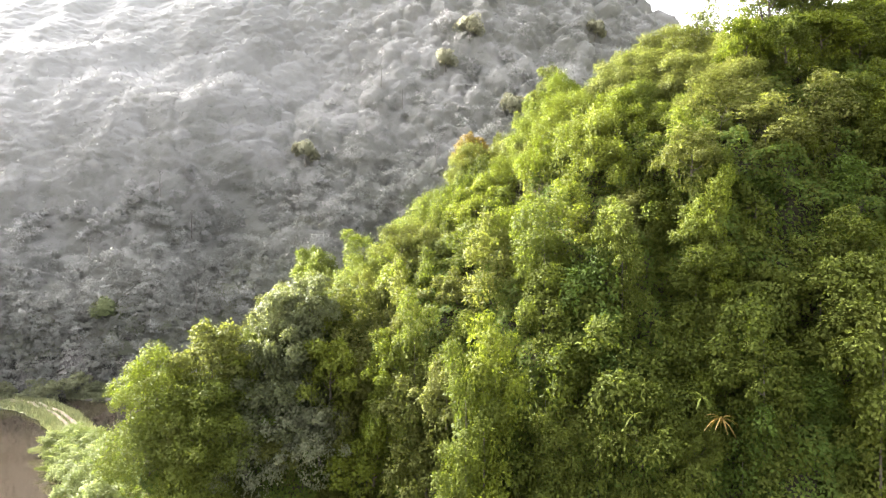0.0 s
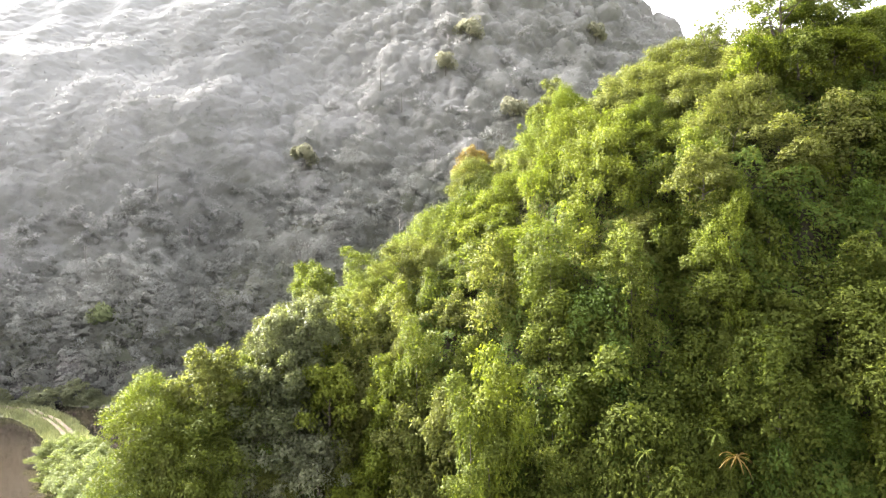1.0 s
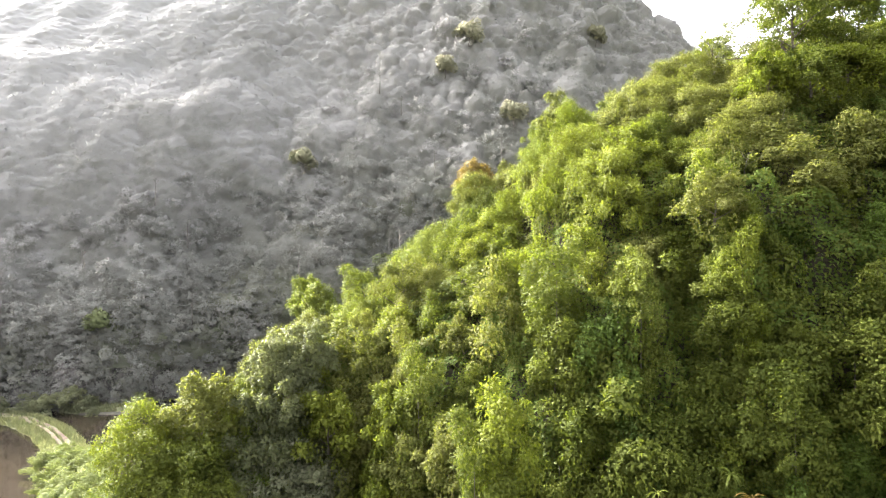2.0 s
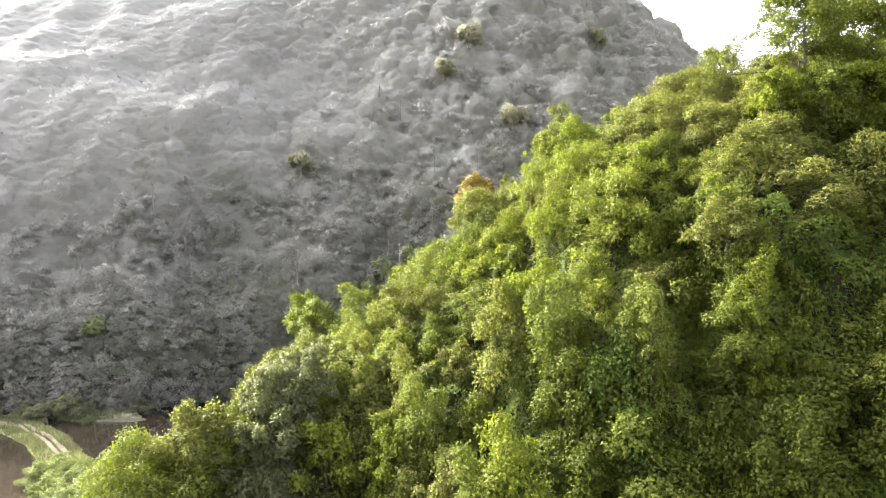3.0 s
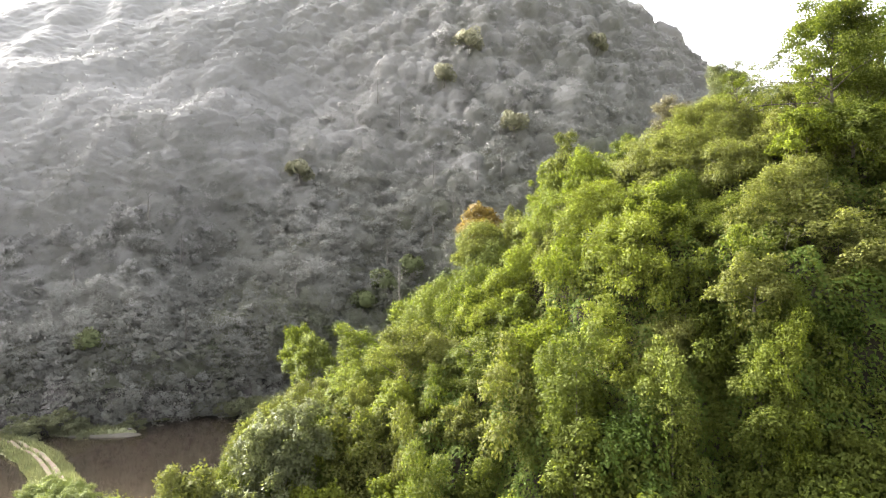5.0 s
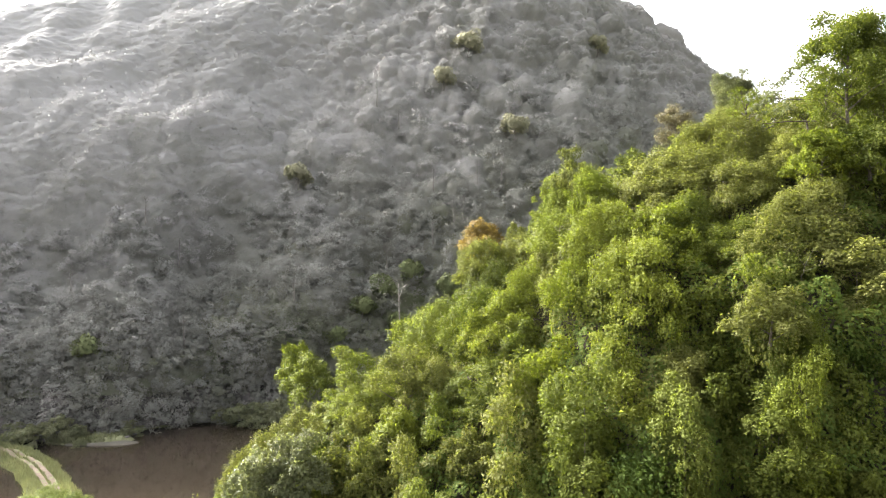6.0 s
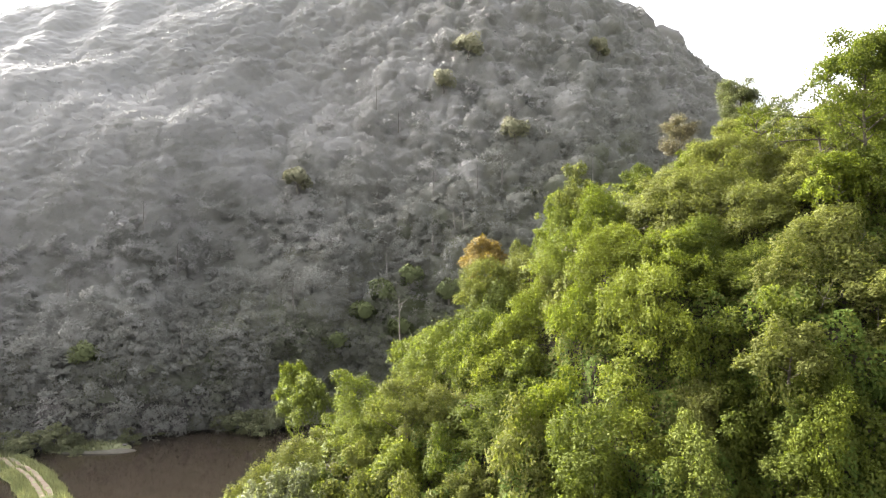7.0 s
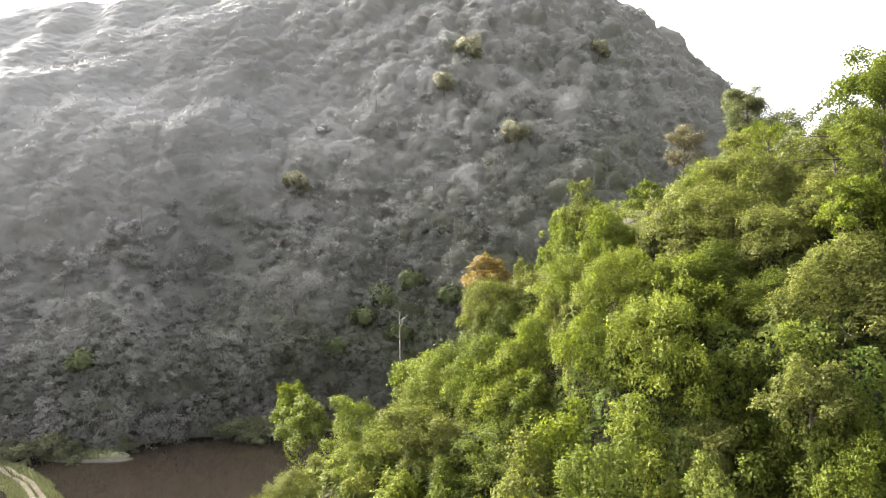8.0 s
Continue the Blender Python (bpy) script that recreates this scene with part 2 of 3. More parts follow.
far_co = np.zeros(len(far_mesh.vertices) * 3, np.float32)
far_mesh.vertices.foreach_get("co", far_co)
far_co = far_co.reshape(-1, 3)
low = np.clip((20 - far_co[:, 2]) / 6, 0, 1)  # bare, broken rock near the foot
far_co[:, 1] -= low * (0.2 + 1.3 * wobble(far_co * np.array([1, 1, 0.35]), 7, 12) + 0.8 * wobble(far_co, 3.5, 13))
far_mesh.vertices.foreach_set("co", far_co.ravel())
far_mesh.polygons.foreach_set("material_index", np.array([1 if p.center.z < 15 else 0 for p in far_mesh.polygons], np.int32))
far_mesh.update()
tagged(new("far_hill", far_mesh), "tall forested limestone mountain across the lake", "mountain", kind="structure")

CAUSEWAY = [(-150, 166), (-117, 160), (-98, 152), (-87, 143), (-78, 133), (-64, 116), (-51, 99), (-41, 82), (-36, 62)]


def to_line(p, line):
    """Distance of points (n, 2) from a broken line."""
    best = np.full(len(p), 1e9)
    for a, b in zip(np.array(line[:-1], float), np.array(line[1:], float)):
        f = np.clip(((p - a) @ (b - a)) / ((b - a) @ (b - a)), 0, 1)
        best = np.minimum(best, np.linalg.norm(p - a - f[:, None] * (b - a), axis=1))
    return best


def ground_height(p):
    d = to_line(p, CAUSEWAY)
    h = -2.2 + 3.0 * np.clip((6.8 - d) / 3.8, 0, 1)
    foot = np.interp(p[:, 0], far_slope.xs, far_slope.prof[:, 0, 0])
    shore = np.clip((p[:, 1] - foot + 4) / 6, 0, 1)
    spit = np.clip(1.3 - np.hypot((p[:, 0] + 86) / 11, (p[:, 1] - 163) / 4.0), 0, 1)
    west = np.clip((-112 - p[:, 0] + (p[:, 1] - 150) * 0.5) / 10, 0, 1) * np.clip((p[:, 1] - 146) / 8, 0, 1)
    south = np.clip((25 - p[:, 1]) / 12, 0, 1)
    east = np.clip((p[:, 0] + 5) / 30, 0, 1) * np.clip((p[:, 1] - 75) / 30, 0, 1)
    h = np.maximum.reduce([h, -2.2 + 3.2 * shore, -2.2 + 3.4 * np.clip(spit * 2, 0, 1), -2.2 + 3.0 * west, -2.2 + 3.2 * south, -2.2 + 3.2 * east])
    q = np.c_[p, np.zeros(len(p))]
    return h + 0.18 * wobble(q, 6, 3) + 0.1 * wobble(q, 2, 4)


gx = np.r_[np.linspace(-4500, -300, 16), np.linspace(-260, -160, 12), np.arange(-150, 30, 1.6), np.linspace(40, 400, 24), np.linspace(600, 4500, 12)]
gy = np.r_[np.linspace(-4500, -200, 14), np.linspace(-150, 20, 14), np.arange(24, 200, 1.6), np.linspace(210, 500, 20), np.linspace(700, 4500, 12)]
ax, ay = np.meshgrid(gx, gy, indexing="ij")
flat = np.c_[ax.ravel(), ay.ravel()]
tagged(new("ground", mesh_from("ground", np.c_[flat, ground_height(flat)], grid_faces(len(gx), len(gy)), MEADOW, True)), "grassy lake shore and valley floor", "ground", kind="structure")
lake = mesh_from("water", [(-330, 20, 0), (110, 20, 0), (110, 260, 0), (-330, 260, 0)], [(0, 1, 2, 3)], WATER)
tagged(new("water", lake), "still brown lake water", "lake", kind="structure")


def ribbon(line, offs, lift, steps=60):
    """A strip along a broken line; offs: cross positions."""
    line = np.array(line, float)
    t = np.linspace(0, len(line) - 1.001, steps)
    c = np.stack([soft_interp(t, np.arange(len(line)), line[:, k], 0.5) for k in (0, 1)], 1)
    d = unit(np.gradient(c, axis=0))
    side = np.stack([d[:, 1], -d[:, 0]], 1)
    q = c[:, None] + side[:, None] * np.asarray(offs)[None, :, None]
    flat = q.reshape(-1, 2)
    return np.c_[flat, ground_height(flat) + lift], grid_faces(steps, len(offs))


for side in (-0.7, 0.7):
    v, f = ribbon(CAUSEWAY[:6], [side - 0.55, side - 0.2, side + 0.2, side + 0.55], 0.07, 140)
    tagged(new("road", mesh_from("road", v, f, DIRT, True)), "pale dirt wheel rut along the causeway", "dirt track", kind="structure")
# mud bank at the spit's edge
a = np.linspace(0, 2 * math.pi, 28, endpoint=False)
rim = np.c_[-83 + 9.5 * np.cos(a) * (1 + 0.12 * np.sin(3 * a)), 160.4 + 2.3 * np.sin(a) * (1 + 0.2 * np.cos(2 * a))]
mud = [np.c_[(-83, 160.4) + (rim - (-83, 160.4)) * q, np.full(28, z)] for q, z in ((1.0, -0.15), (0.93, 0.18), (0.75, 0.42), (0.4, 0.55), (0.02, 0.6))]
mv = np.concatenate(mud)
mf = [(r * 28 + i, r * 28 + (i + 1) % 28, (r + 1) * 28 + (i + 1) % 28, (r + 1) * 28 + i) for r in range(4) for i in range(28)]
tagged(new("ground_mud", mesh_from("ground_mud", mv, mf, SAND, True)), "pale mud bank at the edge of the lake", "mud bank", kind="structure")
# a far ridge beyond the saddle
ridge = Slope([(x, [(640, -3), (650, 30), (665, h * 0.6), (690, h), (720, h * 0.9), (800, -3)]) for x, h in
               ((-200, 60), (0, 90), (150, 110), (330, 118), (430, 105), (560, 80), (800, 40))], 30, [(60, 5)])
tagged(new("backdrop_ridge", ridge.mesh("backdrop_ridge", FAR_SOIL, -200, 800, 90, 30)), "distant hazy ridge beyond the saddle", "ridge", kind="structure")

# ---- plants ----


def blades(p, nrm, length, width, k, droop=0.5, spread=0.7, lay=0.8, even=0.3, stick=0.55):
    """Small pointed leaves at places p on a clump whose outside is nrm.
    Returns verts (3n, 3), faces (n, 3) and vertex normals, which lean by even towards the clump's own."""
    n = len(p)
    d = unit(nrm * stick + np.array([0, 0, -droop]) + k.normal(size=(n, 3)) * spread)
    up = unit(nrm * lay + np.array([0, 0, 1.5 - lay]) + k.normal(size=(n, 3)) * spread * 0.7)
    side = unit(np.cross(d, up))
    up = np.cross(side, d)
    flip = np.where((up * nrm).sum(1, keepdims=True) < 0, -1.0, 1.0)
    side, up = side * flip, up * flip
    ln = (length * k.uniform(0.65, 1.25, n))[:, None]
    wd = (width * k.uniform(0.7, 1.25, n))[:, None]
    soft = unit(unit(nrm) * even + up * (1 - even))
    v = np.stack([p + side * wd * 0.5, p + d * ln, p - side * wd * 0.5], 1).reshape(-1, 3)
    return v, np.arange(3 * n).reshape(n, 3), np.repeat(soft, 3, axis=0)


def lobed(centres, radii, n, k, low=-0.35, deep=0.22):
    """Places and normals on the outside of a heap of balls."""
    centres, radii = np.asarray(centres, float), np.asarray(radii, float)
    pick = k.choice(len(radii), size=int(n * 2.2), p=radii**2 / (radii**2).sum())
    d = unit(k.normal(size=(len(pick), 3)))
    d[:, 2] = np.where(d[:, 2] < low, -d[:, 2], d[:, 2])
    r = radii[pick] * (1 - deep * k.random(len(pick)) ** 1.5)
    p = centres[pick] + d * r[:, None]
    p = p + d * (r * 0.3 * wobble(p, 0.42, 3.0 + len(radii)) + r * 0.16 * k.normal(size=len(r)))[:, None]
    gap = np.linalg.norm(p[:, None] - centres[None], axis=2) / radii[None]
    gap[np.arange(len(pick)), pick] = 9
    keep = gap.min(1) > 0.8
    return p[keep][:n], d[keep][:n]


def shrub_leaves(name, k, wide, high, lobes, n, length, width, droop=0.5):
    """A domed, ragged heap of many leaf clumps, base at z = 0."""
    c, r = [], []
    for i in range(lobes):
        a, q = 2.4 * i + k.uniform(-0.6, 0.6), math.sqrt((i + 0.3) / lobes)
        h = high * (0.10 + 0.74 * math.sqrt(max(0.0, 1 - q * q)) * k.uniform(0.5, 1.25))
        out = wide * 0.86 * q * k.uniform(0.7, 1.25)
        c.append((math.cos(a) * out, math.sin(a) * out, h))
        r.append(wide * k.uniform(0.11, 0.30))
    p, nr = lobed(c, r, int(n * 0.86), k, -0.25, 0.3)
    inner = n - len(p)
    d = unit(k.normal(size=(inner, 3)) + np.array([0, 0, 0.3]))
    p = np.concatenate([p, d * np.array([wide * 0.62, wide * 0.62, high * 0.55]) + np.array([0, 0, high * 0.2])])
    v, f, sn = blades(p, np.concatenate([nr, d]), length, width, k, droop)
    return mesh_from(name, v, f, LEAF["mid"], True, sn)


def curtain_leaves(name, k, wide, high, n, length, width):
    """Vines hanging in tufts down a tall column, foot at z = 0, top at z = high."""
    c, r = [], []
    rows = int(high / (wide * 0.2))
    turn, sway = k.uniform(0, 6.3), k.uniform(0.16, 0.3) * wide
    for i in range(rows):
        z = high * (i + 0.5) / rows
        taper = (0.45 + 0.55 * min(1.0, (high - z) / (wide * 0.9))) * k.uniform(0.7, 1.35)
        ox, oy = sway * math.sin(turn + z * 1.1), sway * math.cos(turn * 2 + z * 0.8)
        for j in range(3):
            a = k.uniform(0, 6.3)
            c.append((ox + math.cos(a) * wide * 0.4 * taper, oy + math.sin(a) * wide * 0.4 * taper, z + k.uniform(-0.4, 0.4)))
            r.append(wide * k.uniform(0.10, 0.30))
    p, nr = lobed(c, r, int(n * 0.88), k, low=-0.5, deep=0.3)
    inner = n - len(p)
    a = k.uniform(0, 6.3, inner)
    d = np.stack([np.cos(a), np.sin(a), 0 * a], 1)
    p = np.concatenate([p, d * wide * 0.3 + np.stack([0 * a, 0 * a, k.uniform(0, high * 0.95, inner)], 1)])
    v, f, sn = blades(p, np.concatenate([nr, d]), length, width, k, 0.6, 0.7)
    return mesh_from(name, v, f, LEAF["mid"], True, sn)


def limb(bm_v, bm_f, a, b, ra, rb, sides=6):
    """Adds a tapered stick to lists of verts and faces."""
    a, b = np.asarray(a, float), np.asarray(b, float)
    d = unit(b - a)
    u = unit(np.cross(d, (0.3, 0.5, 0.81) if abs(d[2]) > 0.7 else (0, 0, 1)))
    w = np.cross(d, u)
    base = len(bm_v)
    for q, rad in ((a, ra), (b, rb)):
        for i in range(sides):
            t = 2 * math.pi * i / sides
            bm_v.append(q + (u * math.cos(t) + w * math.sin(t)) * rad)
    for i in range(sides):
        j = (i + 1) % sides
        bm_f.append((base + i, base + j, base + sides + j, base + sides + i))


def wood(name, k, high, spread, limbs, thick, mat, twigs=3, start=0.35, bend=0.12):
    """Trunk with limbs and twigs; returns the mesh and the twig ends."""
    v, f, ends = [], [], []
    p, pts = np.zeros(3), []
    for i in range(7):
        q = p + np.array([k.normal() * bend, k.normal() * bend, 1.0]) * high * 0.85 / 7
        limb(v, f, p, q, thick * (1 - i / 8.5), thick * (1 - (i + 1) / 8.5), 7)
        pts.append((p, q))
        p = q
    ends.append(p)
    for i in range(limbs):
        s = start + (1 - start) * (i + k.random()) / limbs
        a, b = pts[min(6, int(s * 7))]
        o = a + (b - a) * k.random()
        ang = i * 2.4 + k.uniform(-0.5, 0.5)
        ln = spread * (1.15 - 0.6 * s) * k.uniform(0.7, 1.1)
        e1 = o + np.array([math.cos(ang) * ln * 0.6, math.sin(ang) * ln * 0.6, ln * 0.35])
        e2 = e1 + np.array([math.cos(ang + 0.3) * ln * 0.4, math.sin(ang + 0.3) * ln * 0.4, ln * k.uniform(0.15, 0.45)])
        r0 = thick * 0.45 * (1.1 - s * 0.6)
        limb(v, f, o, e1, r0, r0 * 0.65, 5)
        limb(v, f, e1, e2, r0 * 0.65, r0 * 0.3, 5)
        ends.append(e2)
        for j in range(twigs):
            g = e1 + (e2 - e1) * k.random()
            t = g + unit(k.normal(size=3) + np.array([0, 0, 0.5])) * ln * k.uniform(0.25, 0.45)
            limb(v, f, g, t, r0 * 0.3, r0 * 0.12, 4)
            ends.append(t)
    return mesh_from(name, v, f, mat, True), np.array(ends)


def tree_crown(name, k, ends, clump, n, length, width, droop=0.4, pad=0.55):
    """Leaf clumps round the twig ends, with gaps between."""
    per = n // len(ends)
    ps, ns = [], []
    for e in ends:
        m = int(per * k.uniform(0.5, 1.5))
        d = unit(k.normal(size=(m, 3)))
        rad = clump * k.uniform(0.6, 1.2) * k.random(m) ** 0.4
        ps.append(e + d * rad[:, None] * np.array([1.2, 1.2, pad]))
        ns.append(d)
    p, nr = np.concatenate(ps), np.concatenate(ns)
    v, f, sn = blades(p, nr, length, width, k, droop)
    return mesh_from(name, v, f, LEAF["mid"], True, sn)


def plant(name, parts, tone, label, category, group=""):
    """One plant: an Empty at its foot with its parts. parts: (name, mesh, leafy)."""
    root = tagged(new(name), label, category, group)
    for pname, me, leafy in parts:
        ob = new(pname, me)
        ob.parent = root
        if leafy:
            ob.material_slots[0].link = "OBJECT"
            ob.material_slots[0].material = LEAF[tone]
    return root


TONE_WORDS = {"bright": "sunlit yellow-green", "mid": "leafy green", "deep": "deep green", "olive": "olive-green", "silver": "silvery grey-green", "rust": "rusty brown", "pale": "pale green", "bank": "light green", "grey": "dry brown"}
used = {}


def put(kind, tone, place, size, turn, stretch=1.0, lean=(0, 0), group="", label=""):
    """Sets a copy of a plant kind at a place."""
    key = (kind, tone)
    squash = k.uniform(0.8, 1.25)
    if key not in used:
        nm, parts, words, cat = KINDS[kind]
        used[key] = plant(nm, parts, tone, label or (TONE_WORDS[tone] + " " + words), cat, group)
        ob = used[key]
    else:
        ob = copy_thing(used[key], Matrix())
        if label:
            ob["label"] = label
        if group:
            ob["group"] = group
    ob.matrix_basis = pose(*place, lean[0], lean[1], turn) @ Matrix.Diagonal((size * squash, size / squash, size * stretch, 1))
    return ob


KINDS = {}
for i in range(4):
    k = np.random.default_rng(20 + i)
    w, _ = wood("stem", k, 1.5, 1.2, 5, 0.09, BARK, 1, 0.2)
    KINDS[f"shrub{i}"] = ("shrub", [("stem", w, False), ("foliage", shrub_leaves("foliage", k, 2.0, 2.6, 30 + 2 * i, 6800, 0.150, 0.115), True)], "shrub growing on the steep hillside", "shrub")
for i in range(4):
    k = np.random.default_rng(30 + i)
    w, _ = wood("stem", k, 1.8, 1.2, 5, 0.09, BARK, 1, 0.2)
    KINDS[f"heap{i}"] = ("shrub", [("stem", w, False), ("foliage", shrub_leaves("foliage", k, 2.1, 3.0, 26 + 2 * i, 5400, 0.160, 0.12), True)], "shrub crowded on the hilltop slope", "shrub")
for i in range(3):
    k = np.random.default_rng(40 + i)
    w, _ = wood("stem", k, 6.2, 0.6, 4, 0.06, BARK, 1, 0.3, 0.03)
    KINDS[f"curtain{i}"] = ("vine_curtain", [("stem", w, False), ("foliage", curtain_leaves("foliage", k, 2.3, 7.0, 8600, 0.150, 0.112), True)], "vines hanging down the rock face", "vine")
for i in range(3):
    k = np.random.default_rng(60 + i)
    w, e = wood("trunk", k, 6.0, 2.6, 11, 0.16, BARK, 3)
    KINDS[f"tree{i}"] = ("tree", [("trunk", w, False), ("crown", tree_crown("crown", k, e, 0.85, 6800, 0.17, 0.12), True)], "tree rooted in the hillside", "tree")
for i in range(2):
    k = np.random.default_rng(80 + i)
    w, e = wood("trunk", k, 9.0, 4.2, 13, 0.34, BARK, 5, 0.25)
    KINDS[f"sparse{i}"] = ("tree", [("trunk", w, False), ("crown", tree_crown("crown", k, e, 0.55, 3400, 0.24, 0.15), True)], "tree with open crown and bare pale branches", "tree")
for i in range(2):
    k = np.random.default_rng(50 + i)
    w, _ = wood("stem", k, 2.6, 2.0, 6, 0.12, BARK, 1, 0.2)
    KINDS[f"grand{i}"] = ("shrub", [("stem", w, False), ("foliage", shrub_leaves("foliage", k, 3.2, 4.4, 62 + 8 * i, 17000, 0.150, 0.112), True)], "broad bushy thicket on the cliff edge", "shrub")
k = np.random.default_rng(90)
w, e = wood("trunk", k, 10.5, 3.0, 22, 0.13, BARK, 4, 0.12)
KINDS["tall0"] = ("tree", [("trunk", w, False), ("crown", tree_crown("crown", k, e, 0.9, 23000, 0.19, 0.135, pad=0.8), True)], "tall tree with a full crown on the hilltop", "tree")
k = np.random.default_rng(95)
w, e = wood("trunk", k, 5.0, 4.4, 9, 0.17, BARK, 5, 0.1, 0.3)
KINDS["limby0"] = ("tree", [("trunk", w, False), ("crown", tree_crown("crown", k, e, 0.5, 3000, 0.22, 0.15), True)], "leaning tree with dark crooked limbs and an open crown", "tree")

# ---- the near hill's plants, spread over its slope ----
k = np.random.default_rng(3)
taken = np.zeros((0, 3))


def scatter(count, x0, x1, s0, s1, gap):
    """Places at least gap apart on the near slope."""
    global taken
    out = []
    x, s = k.uniform(x0, x1, count * 25), k.uniform(s0, s1, count * 25)
    p, nr = near_slope.at(x, s)
    for i in range(len(x)):
        if len(out) == count:
            break
        if any(np.linalg.norm(p[i] - c) < size * 0.85 for c, size, deep in near_slope.hollows):
            continue
        if len(taken) and np.linalg.norm(taken - p[i], axis=1).min() < gap:
            continue
        taken = np.vstack([taken, p[i : i + 1]])
        out.append((p[i], nr[i], s[i]))
    return out


def tone_for(x, z, s):
    """Plants of one tone stand in patches."""
    r = np.clip(0.5 + 0.42 * wobble(np.array([(x, 0.0, z)]), 8.0, 21.0)[0] + 0.45 * (k.random() - 0.5), 0, 0.999)
    if x < 0 and s < 0.4:
        return "mid" if r < 0.4 else "olive" if r < 0.75 else "bright"
    if s < 0.36 or (x > 12 and z < 45):
        return "deep" if r < 0.34 else "mid" if r < 0.78 else "bright"
    return "bright" if r < 0.42 else "mid" if r < 0.62 else "olive"


# plants that stand out from the rest
HANGERS = [  # x, y, top z, size, stretch, tone, variant
    (-7.9, 55.5, 39.6, 1.15, 0.85, "bright", 0), (2.2, 34.0, 34.5, 1.25, 1.25, "bright", 1), (1.2, 33.6, 32.6, 1.0, 1.2, "mid", 2),
    (15.4, 35.6, 42.2, 0.8, 1.2, "bright", 2), (17.0, 33.4, 36.0, 1.15, 1.25, "mid", 0), (22.5, 32.6, 37.5, 1.5, 1.2, "mid", 1),
    (6.0, 38.2, 41.5, 1.1, 1.1, "mid", 0), (10.4, 36.6, 41.0, 1.0, 1.0, "mid", 0), (-1.8, 39.4, 35.0, 1.0, 1.2, "mid", 2),
]
for x, y, z, size, up, tone, i in HANGERS:
    put(f"curtain{i}", tone, (x, y, z - 7.2 * size * up), size, k.uniform(0, 360), up)
    taken = np.vstack([taken, [(x, y, z - 1.5)]])
HEAPS = [  # x, y, top z, size, stretch, tone, variant
    (-18.4, 41.0, 31.3, 1.5, 1.1, "bright", 0), (-18.6, 40.2, 27.4, 1.4, 1.1, "mid", 1), (-15.2, 41.6, 33.0, 1.3, 1.1, "olive", 2), (-15.5, 40.0, 29.3, 1.7, 1.1, "mid", 3),
    (-9.4, 44.4, 36.3, 1.0, 1.5, "silver", 1), (-11.4, 43.8, 35.2, 0.95, 1.4, "silver", 2), (-10.2, 43.0, 33.8, 1.1, 1.3, "silver", 3), (-12.0, 42.6, 32.2, 1.0, 1.3, "silver", 0), (-10.4, 42.4, 31.0, 1.2, 1.2, "silver", 1), (-12.4, 62.0, 37.6, 1.34, 1.05, "mid", 3), (-13.9, 66.0, 38.0, 0.9, 1.5, "bright", 2),
    ]
# lighter leaves here, some toned up to brighten plants left in shade
HEAPS += [
    (-2.6, 59.6, 41.8, 1.3, 1.0, "bright", 0), (2.5, 58.0, 47.2, 1.35, 1.1, "olive", 1), (2.8, 62.6, 49.2, 1.1, 1.0, "rust", 2), (-9.8, 42.6, 29.0, 1.3, 1.2, "pale", 3),
    (-2.9, 41.2, 32.8, 1.2, 1.2, "bright", 1), (-3.6, 41.0, 29.4, 1.2, 1.2, "bright", 2), (-1.8, 39.4, 30.2, 1.2, 1.1, "olive", 3), (-12.4, 41.8, 29.5, 1.3, 1.2, "silver", 0), (-3.4, 47.0, 36.8, 1.2, 1.0, "bright", 2),
]
HEAPS += [
    (-7.6, 42.6, 32.2, 1.2, 1.3, "bright", 0), (-8.2, 42.2, 27.8, 1.3, 1.2, "pale", 1), (-12.8, 41.4, 26.4, 1.3, 1.2, "pale", 2), (-1.0, 38.4, 26.8, 1.3, 1.2, "olive", 3), (-4.6, 41.8, 26.6, 1.3, 1.2, "bright", 0),
    (14.6, 37.2, 45.0, 0.9, 1.1, "olive", 3), (20.8, 43.4, 53.6, 1.1, 1.0, "bright", 0), (23.4, 43.2, 54.0, 1.2, 1.0, "mid", 1), (26.2, 43.8, 54.8, 1.3, 1.0, "bright", 0), (28.6, 44.4, 55.4, 1.3, 1.0, "mid", 1),
    (-15.0, 39.6, 25.6, 1.5, 1.2, "mid", 1), (0.2, 37.0, 31.4, 1.1, 1.3, "olive", 2),
]
for x, y, z, size, up, tone, i in HEAPS:
    if size < 1.35:
        put(f"shrub{i}", tone, (x, y, z - 2.75 * size * up), size, k.uniform(0, 360), up)
    else:
        put(f"grand{i % 2}", tone, (x, y, z - 2.75 * size * up), size / 1.6, k.uniform(0, 360), up)
    taken = np.vstack([taken, [(x, y, z - 2)]])
TREES = [  # x, y, foot z, size, kind, tone
    (37.6, 88.5, 61.6, 0.8, "tall0", "silver"), (41.6, 89.0, 59.8, 1.0, "tree1", "silver"), (27.6, 85.0, 56.4, 0.95, "tree2", "grey"), (25.9, 50.0, 54.6, 0.9, "limby0", "silver"),
    (22.6, 44.2, 53.0, 0.8, "tall0", "mid"), (29.0, 47.5, 51.0, 1.0, "tall0", "mid"), (26.0, 46.0, 51.0, 0.8, "tree0", "mid"), (17.6, 51.7, 50.3, 0.75, "tree2", "olive"), (22.0, 54.0, 53.0, 0.5, "sparse1", "bright"),
]
